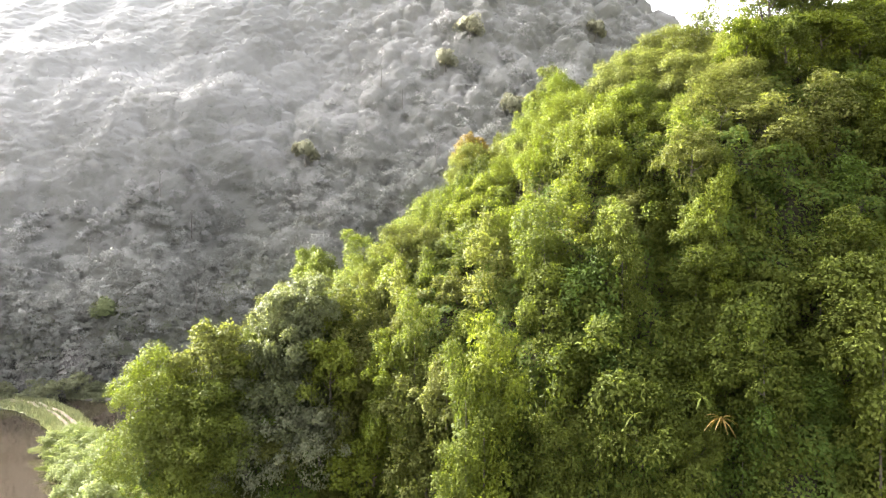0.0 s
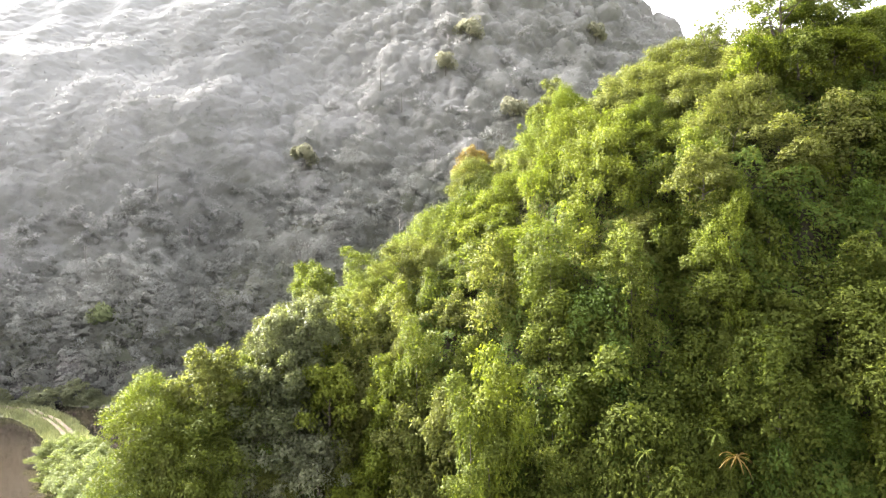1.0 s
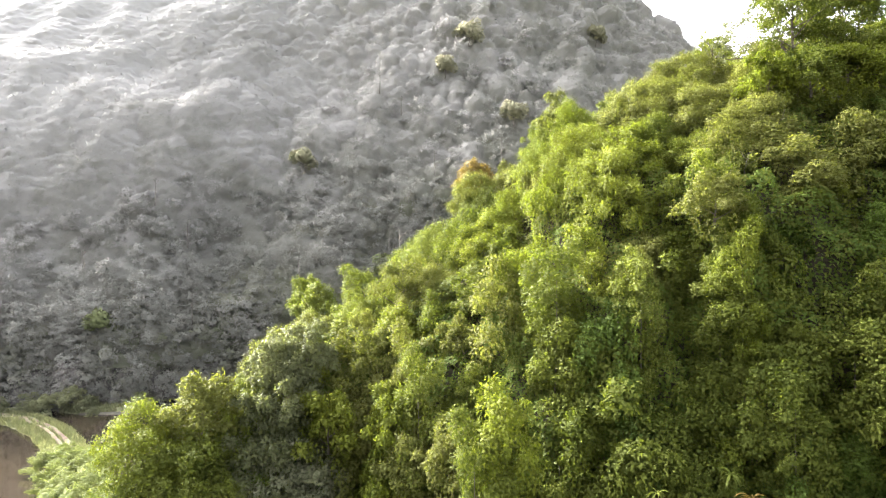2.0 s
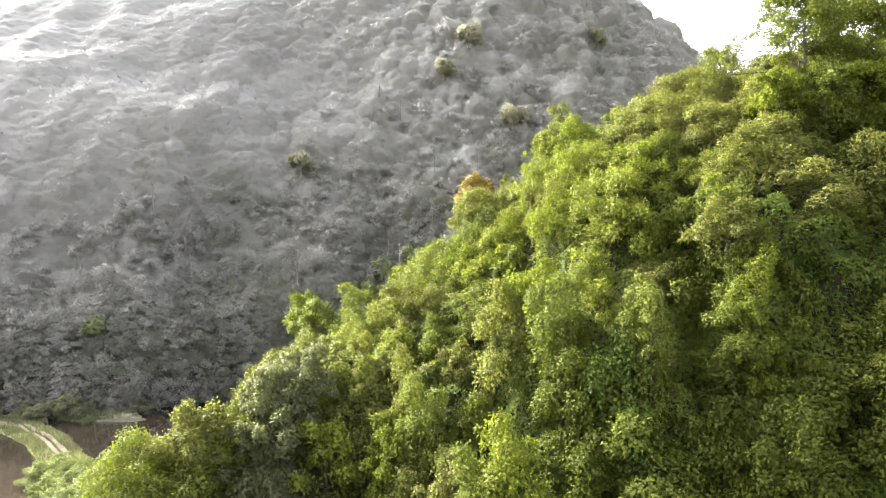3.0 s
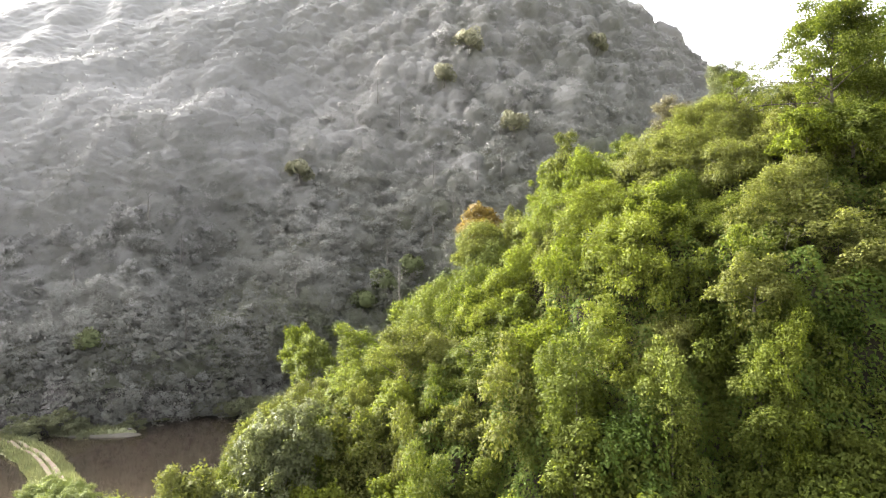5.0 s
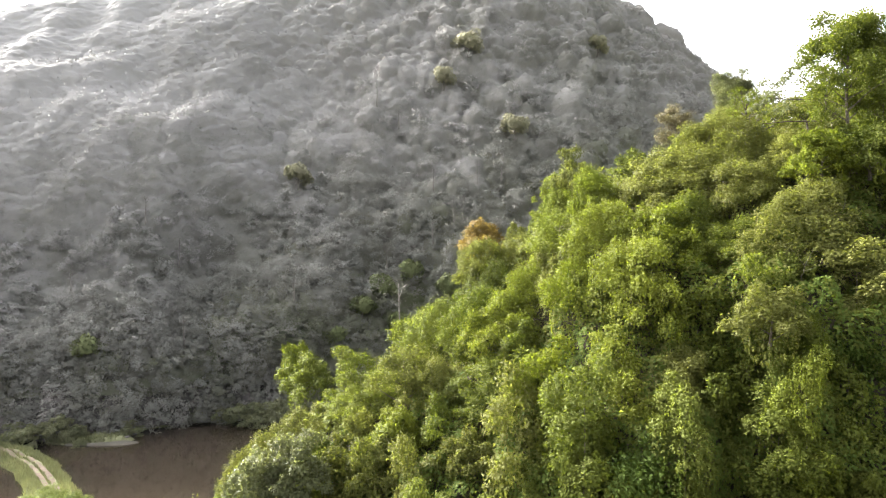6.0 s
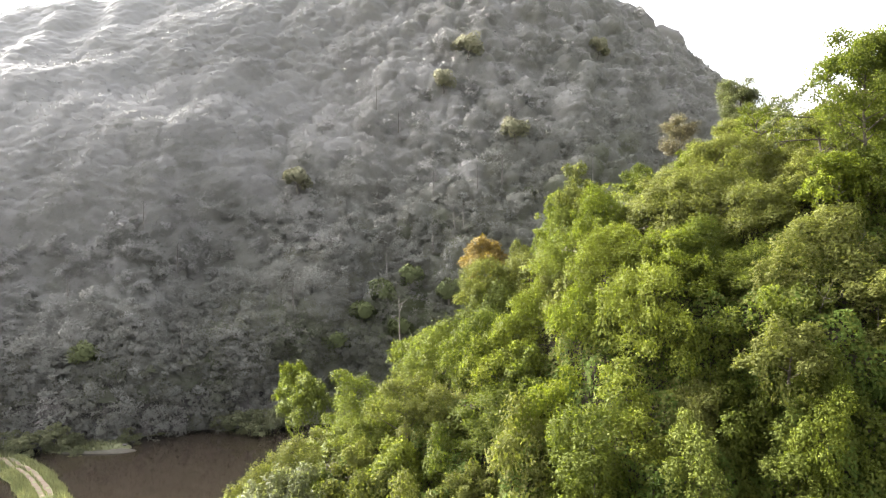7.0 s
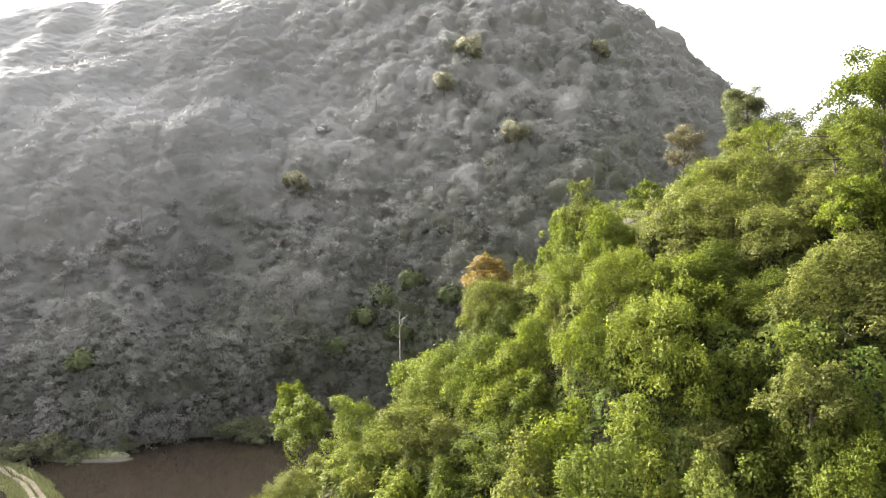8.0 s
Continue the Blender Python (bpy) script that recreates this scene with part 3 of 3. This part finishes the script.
for x, y, z, size, kind, tone in TREES:
    put(kind, tone, (x, y, z), size, 0 if kind == "limby0" else k.uniform(0, 360), 1.0 if kind in ("tall0", "limby0") else 1.25, (0, -28) if kind == "limby0" else (0, 0))
    taken = np.vstack([taken, [(x, y, z)]])

# vine-draped pillars stand out from the cliff, shrubs between and above them
for p, nr, s in scatter(64, -18, 44, 0.24, 0.44, 2.7):
    size, up = k.uniform(0.8, 1.45), k.uniform(0.85, 1.35)
    put(f"curtain{k.integers(3)}", tone_for(p[0], p[2], s), p + nr * 0.7 * size - np.array([0, 0, 5.6 * size * up]), size, k.uniform(0, 360), up)
for p, nr, s in scatter(90, -18, 44, 0.2, 0.44, 2.0):
    put(f"shrub{k.integers(4)}", tone_for(p[0], p[2], s), p + nr * 0.2 - np.array([0, 0, 1.3]), k.uniform(0.6, 1.05), k.uniform(0, 360), k.uniform(1.1, 1.8), (k.uniform(-18, 18), k.uniform(-18, 18)))
for p, nr, s in scatter(44, -12, 50, 0.43, 0.57, 3.3):
    size = k.uniform(0.65, 0.95)
    put(f"grand{k.integers(2)}", tone_for(p[0], p[2], s), p - np.array([0, 0, 1.4 * size]), size, k.uniform(0, 360), k.uniform(0.95, 1.35), (k.uniform(-15, 15), k.uniform(-15, 15)))
for p, nr, s in scatter(40, -5, 60, 0.44, 0.72, 2.6):
    if p[0] < 22 and s > 0.53:
        continue
    put(f"tree{k.integers(3)}", tone_for(p[0], p[2], 0.6), p - nr * 0.6, k.uniform(0.6, 0.95), k.uniform(0, 360))
for p, nr, s in scatter(80, -14, 50, 0.42, 0.68, 2.0):
    put(f"heap{k.integers(4)}", tone_for(p[0], p[2], s), p - nr * 0.2 - np.array([0, 0, 0.7]), k.uniform(0.55, 1.0), k.uniform(0, 360), k.uniform(1.0, 1.7), (k.uniform(-22, 22), k.uniform(-22, 22)))

# mats of creepers over all of the rock between the plants
for tone, s0, s1, n in (("deep", 0.19, 0.50, 130000), ("mid", 0.2, 0.70, 120000), ("olive", 0.40, 0.76, 60000)):
    x, s = k.uniform(-21.5, 46, n), k.uniform(s0, s1, n)
    p, nr = near_slope.at(x, s)
    puff = 0.3 + 1.0 * np.clip(wobble(p, 2.6, 6.0) + 0.3 * wobble(p, 1.2, 7.0), -0.7, 1.0)
    if tone == "olive":
        keep = wobble(p, 7.0, 9.0) > -0.2
        p, nr, puff = p[keep], nr[keep], puff[keep] + 0.1
    v, f, sn = blades(p + nr * (puff - 0.35 * k.random(len(p)) ** 2)[:, None], nr, 0.25, 0.17, k, 0.8, 0.5)
    tagged(new("creeper_mat", mesh_from("creeper_mat", v, f, LEAF[tone], True, sn)), f"dense {TONE_WORDS[tone]} creepers covering the rock", "creepers", kind="stuff")

# ---- the far forest ----


def haze_tint(x, s):
    """Haze painted into leaf colour: most high on the west slope, least lakeside."""
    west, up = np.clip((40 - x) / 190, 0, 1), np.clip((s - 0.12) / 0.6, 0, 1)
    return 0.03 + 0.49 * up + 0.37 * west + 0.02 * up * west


def canopy(name, label, x0, x1, w0, w1, step, count, leaves):
    """The closed roof of the mountain forest, one sheet swelling over each crown; w runs up the slope in metres."""
    xs, ws = np.arange(x0, x1, step), np.arange(w0, w1, step)
    gx, gw = np.meshgrid(xs, ws, indexing="ij")
    high, tone = np.zeros(gx.shape), np.zeros(gx.shape)
    for cx, cw, r in zip(k.uniform(x0, x1, count), k.uniform(w0, w1, count), 2.8 * np.exp(0.3 * k.normal(size=count))):
        a, b = np.searchsorted(xs, (cx - r, cx + r)), np.searchsorted(ws, (cw - r, cw + r))
        at = np.s_[a[0] : a[1], b[0] : b[1]]
        d2 = ((gx[at] - cx) ** 2 + (gw[at] - cw) ** 2) / r**2
        rise = r * k.uniform(0.5, 1.1) * np.clip(1 - d2, 0, 1) ** 0.6
        gap = rise - high[at]
        tone[at] += (k.normal() - tone[at]) / (1 + np.exp(-gap * 6.0))
        high[at] += 0.5 * (gap + np.sqrt(gap**2 + 0.05)) - 0.112
    x, s = gx.ravel(), np.interp(gw.ravel(), RISE, np.linspace(0, 1, 6))
    p, nr = far_slope.at(x, s)
    # dry holds the haze tint that pales the colour westward and upslope
    dry = haze_tint(x, s)
    # relief flattened westward and upslope to imitate the low contrast of haze
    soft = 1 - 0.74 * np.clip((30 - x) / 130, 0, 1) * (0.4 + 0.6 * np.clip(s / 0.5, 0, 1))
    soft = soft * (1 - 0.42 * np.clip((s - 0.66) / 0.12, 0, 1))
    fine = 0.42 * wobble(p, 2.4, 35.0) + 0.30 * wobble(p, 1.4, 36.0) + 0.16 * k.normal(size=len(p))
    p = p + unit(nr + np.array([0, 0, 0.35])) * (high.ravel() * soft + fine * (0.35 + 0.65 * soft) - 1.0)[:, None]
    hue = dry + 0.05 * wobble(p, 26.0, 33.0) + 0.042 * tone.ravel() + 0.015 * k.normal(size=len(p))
    # sprays of leaves lying on it
    q = p.reshape(len(xs), len(ws), 3)
    out = unit(np.cross(np.gradient(q, axis=0), np.gradient(q, axis=1))).reshape(-1, 3)
    pick = k.integers(0, len(p), leaves)
    # fewer sprays where the haze tint is strong, to keep contrast low
    pick = pick[k.random(leaves) > 4.0 * (dry[pick] - 0.58)]
    leaves = len(pick)
    v, f, sn = blades(p[pick] + k.normal(size=(leaves, 3)) * (0.42 - 0.3 * np.clip(dry[pick], 0, 1))[:, None] + out[pick] * 0.1, unit(out[pick] + 0.5 * nr[pick]), 0.75, 0.5, k, 0.3, 0.6, 1.0, 0.85, 0.35)
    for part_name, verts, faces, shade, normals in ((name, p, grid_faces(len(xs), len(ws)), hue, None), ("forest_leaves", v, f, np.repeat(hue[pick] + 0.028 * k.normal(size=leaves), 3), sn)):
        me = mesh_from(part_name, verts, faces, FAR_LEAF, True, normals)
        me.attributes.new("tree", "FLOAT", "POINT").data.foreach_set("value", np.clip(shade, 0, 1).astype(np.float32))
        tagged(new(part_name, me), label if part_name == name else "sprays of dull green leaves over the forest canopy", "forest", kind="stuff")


RISE = (0, 32, 73, 133, 233, 430)
canopy("forest_canopy", "closed grey-green forest canopy covering the mountain", -270, 185, 12, 285, 0.7, 10500, 480000)


def forest(name, label, count, x0, x1, s0, s1, per, size, leaf, tall=(0.75, 1.2), proud=-0.05):
    """Rounded crowns packed over the far slope: each a lumpy closed dome of foliage with leaf sprays over it."""
    across = int(math.sqrt(count * (x1 - x0) / (s1 - s0) / 340))
    x, s = np.meshgrid(np.arange(across), np.arange(count // across), indexing="ij")
    x = x0 + (x1 - x0) * (x.ravel() + k.uniform(-0.3, 1.3, x.size)) / across
    s = s0 + (s1 - s0) * (s.ravel() + k.uniform(-0.3, 1.3, s.size)) / (count // across)
    keep = ~((x > 75) & (s < 0.45)) & (x > -150 - 90 * s) & (s > 0.002)
    # trees thin out where the haze tint is strong, leaving the smooth canopy
    keep &= (k.random(len(x)) > 4.0 * (haze_tint(x, s) - 0.30)) | (s < 0.16)
    x, s = x[keep], s[keep]
    count = len(x)
    p, nr = far_slope.at(x, s)
    r = size * np.clip(np.exp(0.32 * k.normal(size=count)), 0.5, 1.9)
    high = k.uniform(*tall, count)
    lift = unit(nr + np.array([0, 0, 0.8]))
    mid = p + nr * (r * proud)[:, None]
    form = np.stack([k.uniform(0.85, 1.2, count), k.uniform(0.85, 1.2, count), high], 1) * r[:, None]
    # ragged tufts of leaves heaped into a crown
    tufts = 16
    way = unit(k.normal(size=(count, tufts, 3)) + 0.6 * lift[:, None])
    seat = mid[:, None] + way * form[:, None] * k.uniform(0.45, 0.92, (count, tufts, 1))
    wide = r[:, None] * k.uniform(0.20, 0.44, (count, tufts))
    tree = np.repeat(np.arange(count), per)
    pick = k.integers(0, tufts, len(tree))
    d = unit(k.normal(size=(len(tree), 3)) + 0.4 * way[tree, pick] + 0.4 * lift[tree])
    q = seat[tree, pick] + d * (wide[tree, pick] * k.uniform(0.2, 1.15, len(tree)))[:, None] * np.array([1.1, 1.1, 0.8])
    shape = unit(q - mid[tree])
    v, f, sn = blades(q, unit(0.25 * d + 0.9 * shape + 0.6 * lift[tree]), leaf, leaf * 0.62, k, 0.4, 0.9, 1.0, 0.75, 0.4)
    # crowns take the haze tint of their place, plus random variation
    tone = haze_tint(x, s) + 0.07 + 0.05 * wobble(p, 26.0, 33.0) + 0.04 * k.normal(size=count)
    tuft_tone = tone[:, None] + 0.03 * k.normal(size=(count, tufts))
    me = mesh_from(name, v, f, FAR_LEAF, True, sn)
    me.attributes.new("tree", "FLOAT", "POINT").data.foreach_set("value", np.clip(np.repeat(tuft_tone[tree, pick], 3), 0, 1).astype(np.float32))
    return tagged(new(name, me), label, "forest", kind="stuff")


forest("far_forest", "pale haze-tinted grey-green forest high on the mountain", 2200, -215, 165, 0.32, 0.86, 520, 3.5, 0.6)
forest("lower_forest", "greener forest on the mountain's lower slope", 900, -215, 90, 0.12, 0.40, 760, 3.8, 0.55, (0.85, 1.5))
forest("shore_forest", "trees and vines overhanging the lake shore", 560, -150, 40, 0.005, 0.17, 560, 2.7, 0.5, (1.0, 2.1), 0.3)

# ---- single plants and things of the far side ----


def far_tree(x, s, size, mat, label, seed):
    """A round-crowned tree on the far slope with a short trunk."""
    q = np.random.default_rng(seed)
    p, nr = far_slope.at(np.array([x]), np.array([s]))
    w, e = wood("trunk", q, size * 1.5, size * 0.9, 7, size * 0.06, PALE_BARK, 2, 0.4)
    ps = np.concatenate([c + unit(q.normal(size=(110, 3))) * size * 0.34 for c in e])
    ns = unit(ps - np.array([0, 0, size * 0.9]))
    v, f, sn = blades(ps, ns, 0.7, 0.55, q, 0.2, 0.4, 1.2, 0.8)
    me = mesh_from("crown", v, f, mat, True, sn)
    # crown colour carries the haze tint of its place
    me.attributes.new("tree", "FLOAT", "POINT").data.foreach_set("value", np.full(len(v), haze_tint(x, s) + 0.08, np.float32))
    root = tagged(new("tree"), label, "tree", "forest trees on the mountain")
    root.location = p[0] + nr[0] * 1.5
    for nm, m2 in (("trunk", w), ("crown", me)):
        new(nm, m2).parent = root
    return root


# trees picked out of the forest: x, share of the slope, size
for i, (x, s, size) in enumerate([(10, 0.60, 5.0), (1, 0.56, 4.4), (24, 0.48, 4.8), (-46, 0.41, 4.6), (60, 0.62, 4.2)]):
    far_tree(x, s, size, FAR_YELLOW, "pale yellow-green tree in the mountain forest", 200 + i)
for i, (x, s, size) in enumerate([(-23, 0.18, 4.2), (-17, 0.22, 3.8), (-30, 0.13, 4.0), (-9, 0.25, 3.8), (-12, 0.16, 3.6), (2, 0.22, 3.8), (-91, 0.12, 4.4)]):
    far_tree(x, s, size, FAR_GREEN, "green tree standing out of the mountain forest", 220 + i)

# slim pale trunks that rise out of the far canopy
for i in range(16):
    q = np.random.default_rng(300 + i)
    p, nr = far_slope.at(np.array([q.uniform(-110, 60)]), np.array([q.uniform(0.12, 0.55)]))
    w, e = wood("trunk", q, q.uniform(7, 11), 1.6, 4, 0.22, PALE_BARK, 2, 0.75, 0.04)
    root = tagged(new("tree"), "slim bare pale tree trunk in the forest", "tree", "bare trunks in the forest")
    root.location = p[0] + nr[0] * 2.5
    new("trunk", w).parent = root
w, e = wood("trunk", np.random.default_rng(333), 22.0, 2.0, 5, 0.22, PALE_BARK, 2, 0.85, 0.02)
dead = tagged(new("dead_tree"), "tall dead pale trunk behind the ridge", "tree")
dead.location = (-5.0, 76.0, 24.5)
new("trunk", w).parent = dead


def rock_face(x, y, z, wide, high, seed):
    """A bare limestone slab with a broken, fluted front."""
    q = np.random.default_rng(seed)
    u, t = np.meshgrid(np.linspace(-1, 1, 26), np.linspace(0, 1, 26), indexing="ij")
    shape = np.stack([u.ravel() * wide / 2 * (1 + 0.12 * np.sin(5 * t.ravel())), np.zeros(u.size), t.ravel() * high], 1)
    bulge = 1.6 * np.sqrt(np.clip(1 - u.ravel() ** 2, 0, 1)) * np.clip(1.15 - t.ravel(), 0, 1) ** 0.5
    shape[:, 1] = 2.5 - bulge * 2.2 + 0.5 * wobble(shape * np.array([1, 1, 0.3]) + q.uniform(0, 50), 2.2, seed) + 0.45 * wobble(shape + q.uniform(0, 50), 0.9, seed + 1) + t.ravel() * 1.2
    ob = tagged(new("rock_face", mesh_from("rock_face", shape, grid_faces(26, 26), ROCK, False)), "bare pale limestone rock face at the lake shore", "rock", "rock faces")
    ob.location = (x, y, z)


for i, (x, y, z, wide, high) in enumerate([(-106, 163.5, 0.0, 13, 9), (-97, 163.5, 0.0, 9, 12), (-124, 160, 0.2, 18, 7)]):
    rock_face(x, y, z, wide, high, i + 11)

# shrubs along the causeway and the far shore: x, y, size, tone
BANK = [(-71, 122, 1.5, "bank"), (-69, 118, 1.9, "bank"), (-66, 114, 1.7, "bank"), (-62, 112, 1.9, "bank"), (-63, 108, 1.7, "bank"), (-58, 106, 2.0, "bank"), (-57, 101, 1.9, "bank"),
        (-53, 98, 2.2, "bank"), (-50, 93, 2.0, "bank"), (-48, 88, 2.3, "bank"), (-45, 82, 2.0, "bank"), (-54, 93, 2.0, "bank"), (-72, 117, 1.5, "bank"), (-64, 117, 1.6, "bank"), (-66, 110, 1.8, "bank"), (-60, 103, 1.9, "bank"), (-54, 103, 1.8, "bank"), (-49, 97, 1.8, "bank")]
SHORE = [(-98, 160, 2.4, "pale"), (-93, 161, 2.0, "pale"), (-89, 161, 1.4, "pale"), (-103, 161, 2.0, "pale"), (-53, 177, 2.6, "pale"), (-48, 175, 2.2, "pale"), (-58, 179, 2.2, "pale"), (-44, 176, 2.4, "pale"),
         (-86, 158, 0.9, "pale"), (-66, 180, 2.0, "pale"), (-110, 159, 1.6, "pale"), (-78, 166, 1.6, "pale")]
for group, rows in (("shrubs on the causeway", BANK), ("shrubs on the far shore", SHORE)):
    for x, y, size, tone in rows:
        z = max(0.1, float(ground_height(np.array([(x, y)], float))[0])) - 0.5
        put(f"heap{k.integers(4)}", tone, (x, y, z), size, k.uniform(0, 360), k.uniform(0.75, 0.95), group=group, label=f"{TONE_WORDS[tone]} shrub growing at the water's edge")

# rough grass on the causeway and the spit
n = 26000
line = np.array(CAUSEWAY[:8], float)
t = k.uniform(0.6, len(line) - 1.01, n)
q = np.stack([np.interp(t, np.arange(len(line)), line[:, c]) for c in (0, 1)], 1) + k.normal(size=(n, 2)) * 3.4
q = np.concatenate([q, np.stack([k.normal(-92, 7, 6000), k.normal(159.5, 2.5, 6000)], 1)])
h = ground_height(q)
keep = (h > 0.02) & (np.abs(to_line(q, CAUSEWAY) - 0.7) > 0.6)
q, h = q[keep], h[keep]
up = np.tile([0.0, 0.0, 1.0], (len(q), 1)) + k.normal(size=(len(q), 3)) * 0.3
v, f, sn = blades(np.c_[q, h], up, 0.9, 0.25, k, -0.8, 0.35)
# the grass uses the haze-paled leaf colour as well
tagged(new("grass", mesh_from("grass", v, f, LEAF["pale"])), "rough olive grass along the causeway", "grass", kind="stuff")


def rosette(name, place, size, count, tone, label, seed):
    """A nest of long strap leaves bending outward."""
    q = np.random.default_rng(seed)
    root = tagged(new(name), label, "fern")
    root.location = place
    for i in range(count):
        a, rise, ln = i * 2.4 + q.uniform(-0.3, 0.3), q.uniform(-0.1, 0.9), size * q.uniform(0.7, 1.1)
        t = np.linspace(0, 1, 6)
        out, z = t * ln * 0.85, rise * ln * t - ln * 0.75 * t**2
        w = ln * 0.055 * np.sin(np.pi * np.clip(t * 0.85 + 0.12, 0, 1))
        d, sd = np.array([math.cos(a), math.sin(a), 0]), np.array([-math.sin(a), math.cos(a), 0])
        mid = out[:, None] * d + z[:, None] * np.array([0, 0, 1.0])
        fold = np.array([0, 0, 1.0]) * (w * 0.5)[:, None]
        v = np.stack([mid - sd * w[:, None] + fold, mid, mid + sd * w[:, None] + fold], 1).reshape(-1, 3)
        new("frond", mesh_from("frond", v, grid_faces(6, 3), LEAF[tone], True)).parent = root
    return root


rosette("fern", (13.7, 31.1, 29.6), 1.05, 18, "rust", "withered straw-coloured nest fern on the rock", 5)
rosette("fern", (12.9, 31.5, 30.6), 0.8, 16, "mid", "fresh green nest fern on the rock", 6)
rosette("fern", (9.5, 31.5, 29.7), 0.7, 14, "mid", "fresh green nest fern on the rock", 7)

# bare twigs and lianas poking out of the leaves
for i, (x, s) in enumerate([(15.2, 0.41), (17.5, 0.43), (-9.0, 0.44), (3.0, 0.47), (11.0, 0.48), (20.5, 0.45), (-15.0, 0.41), (7.0, 0.40), (24.0, 0.5), (13.0, 0.55), (10.5, 0.26), (18.0, 0.52)]):
    q = np.random.default_rng(400 + i)
    p, nr = near_slope.at(np.array([x]), np.array([s]))
    w, e = wood("branch", q, 2.0, 1.1, 5, 0.022, BARK, 2, 0.3, 0.35)
    twig = tagged(new("bare_branch"), "bare pale twigs poking out of the leaves", "branch", "bare branches on the hill")
    twig.matrix_basis = Matrix.Translation(Vector(p[0] + nr[0] * 0.6)) @ Vector(nr[0] + np.array([0, 0, 0.6])).to_track_quat("Z", "Y").to_matrix().to_4x4()
    new("branch", w).parent = twig


def boulder(x, y, z, size, seed, label):
    """A low weathered rock with a broken surface."""
    bm = bmesh.new()
    bmesh.ops.create_icosphere(bm, subdivisions=3, radius=1.0)
    co = np.array([v.co[:] for v in bm.verts])
    co = co * (1 + 0.16 * wobble(co, 1.2, seed) + 0.07 * wobble(co, 0.5, seed + 1))[:, None] * np.array([1.5, 0.9, 0.5]) * size
    for v, c in zip(bm.verts, co):
        v.co = c
    me = bpy.data.meshes.new("boulder")
    bm.to_mesh(me)
    bm.free()
    me.materials.append(ROCK)
    tagged(new("boulder", me), label, "rock", "boulders on the shore").location = (x, y, z)


# the first is a stand-in for a small white shape of unknown kind
for i, (x, y, size) in enumerate([(-111, 167.5, 1.7), (-116, 165, 1.3), (-119, 168, 1.5), (-106, 160, 0.7), (-75.5, 161, 0.6), (-77, 162.5, 0.45), (-124, 163, 1.2)]):
    boulder(x, y, float(ground_height(np.array([(x, y)], float))[0]) + 0.15 * size, size, 60 + i, "weathered pale limestone boulder on the lake shore")
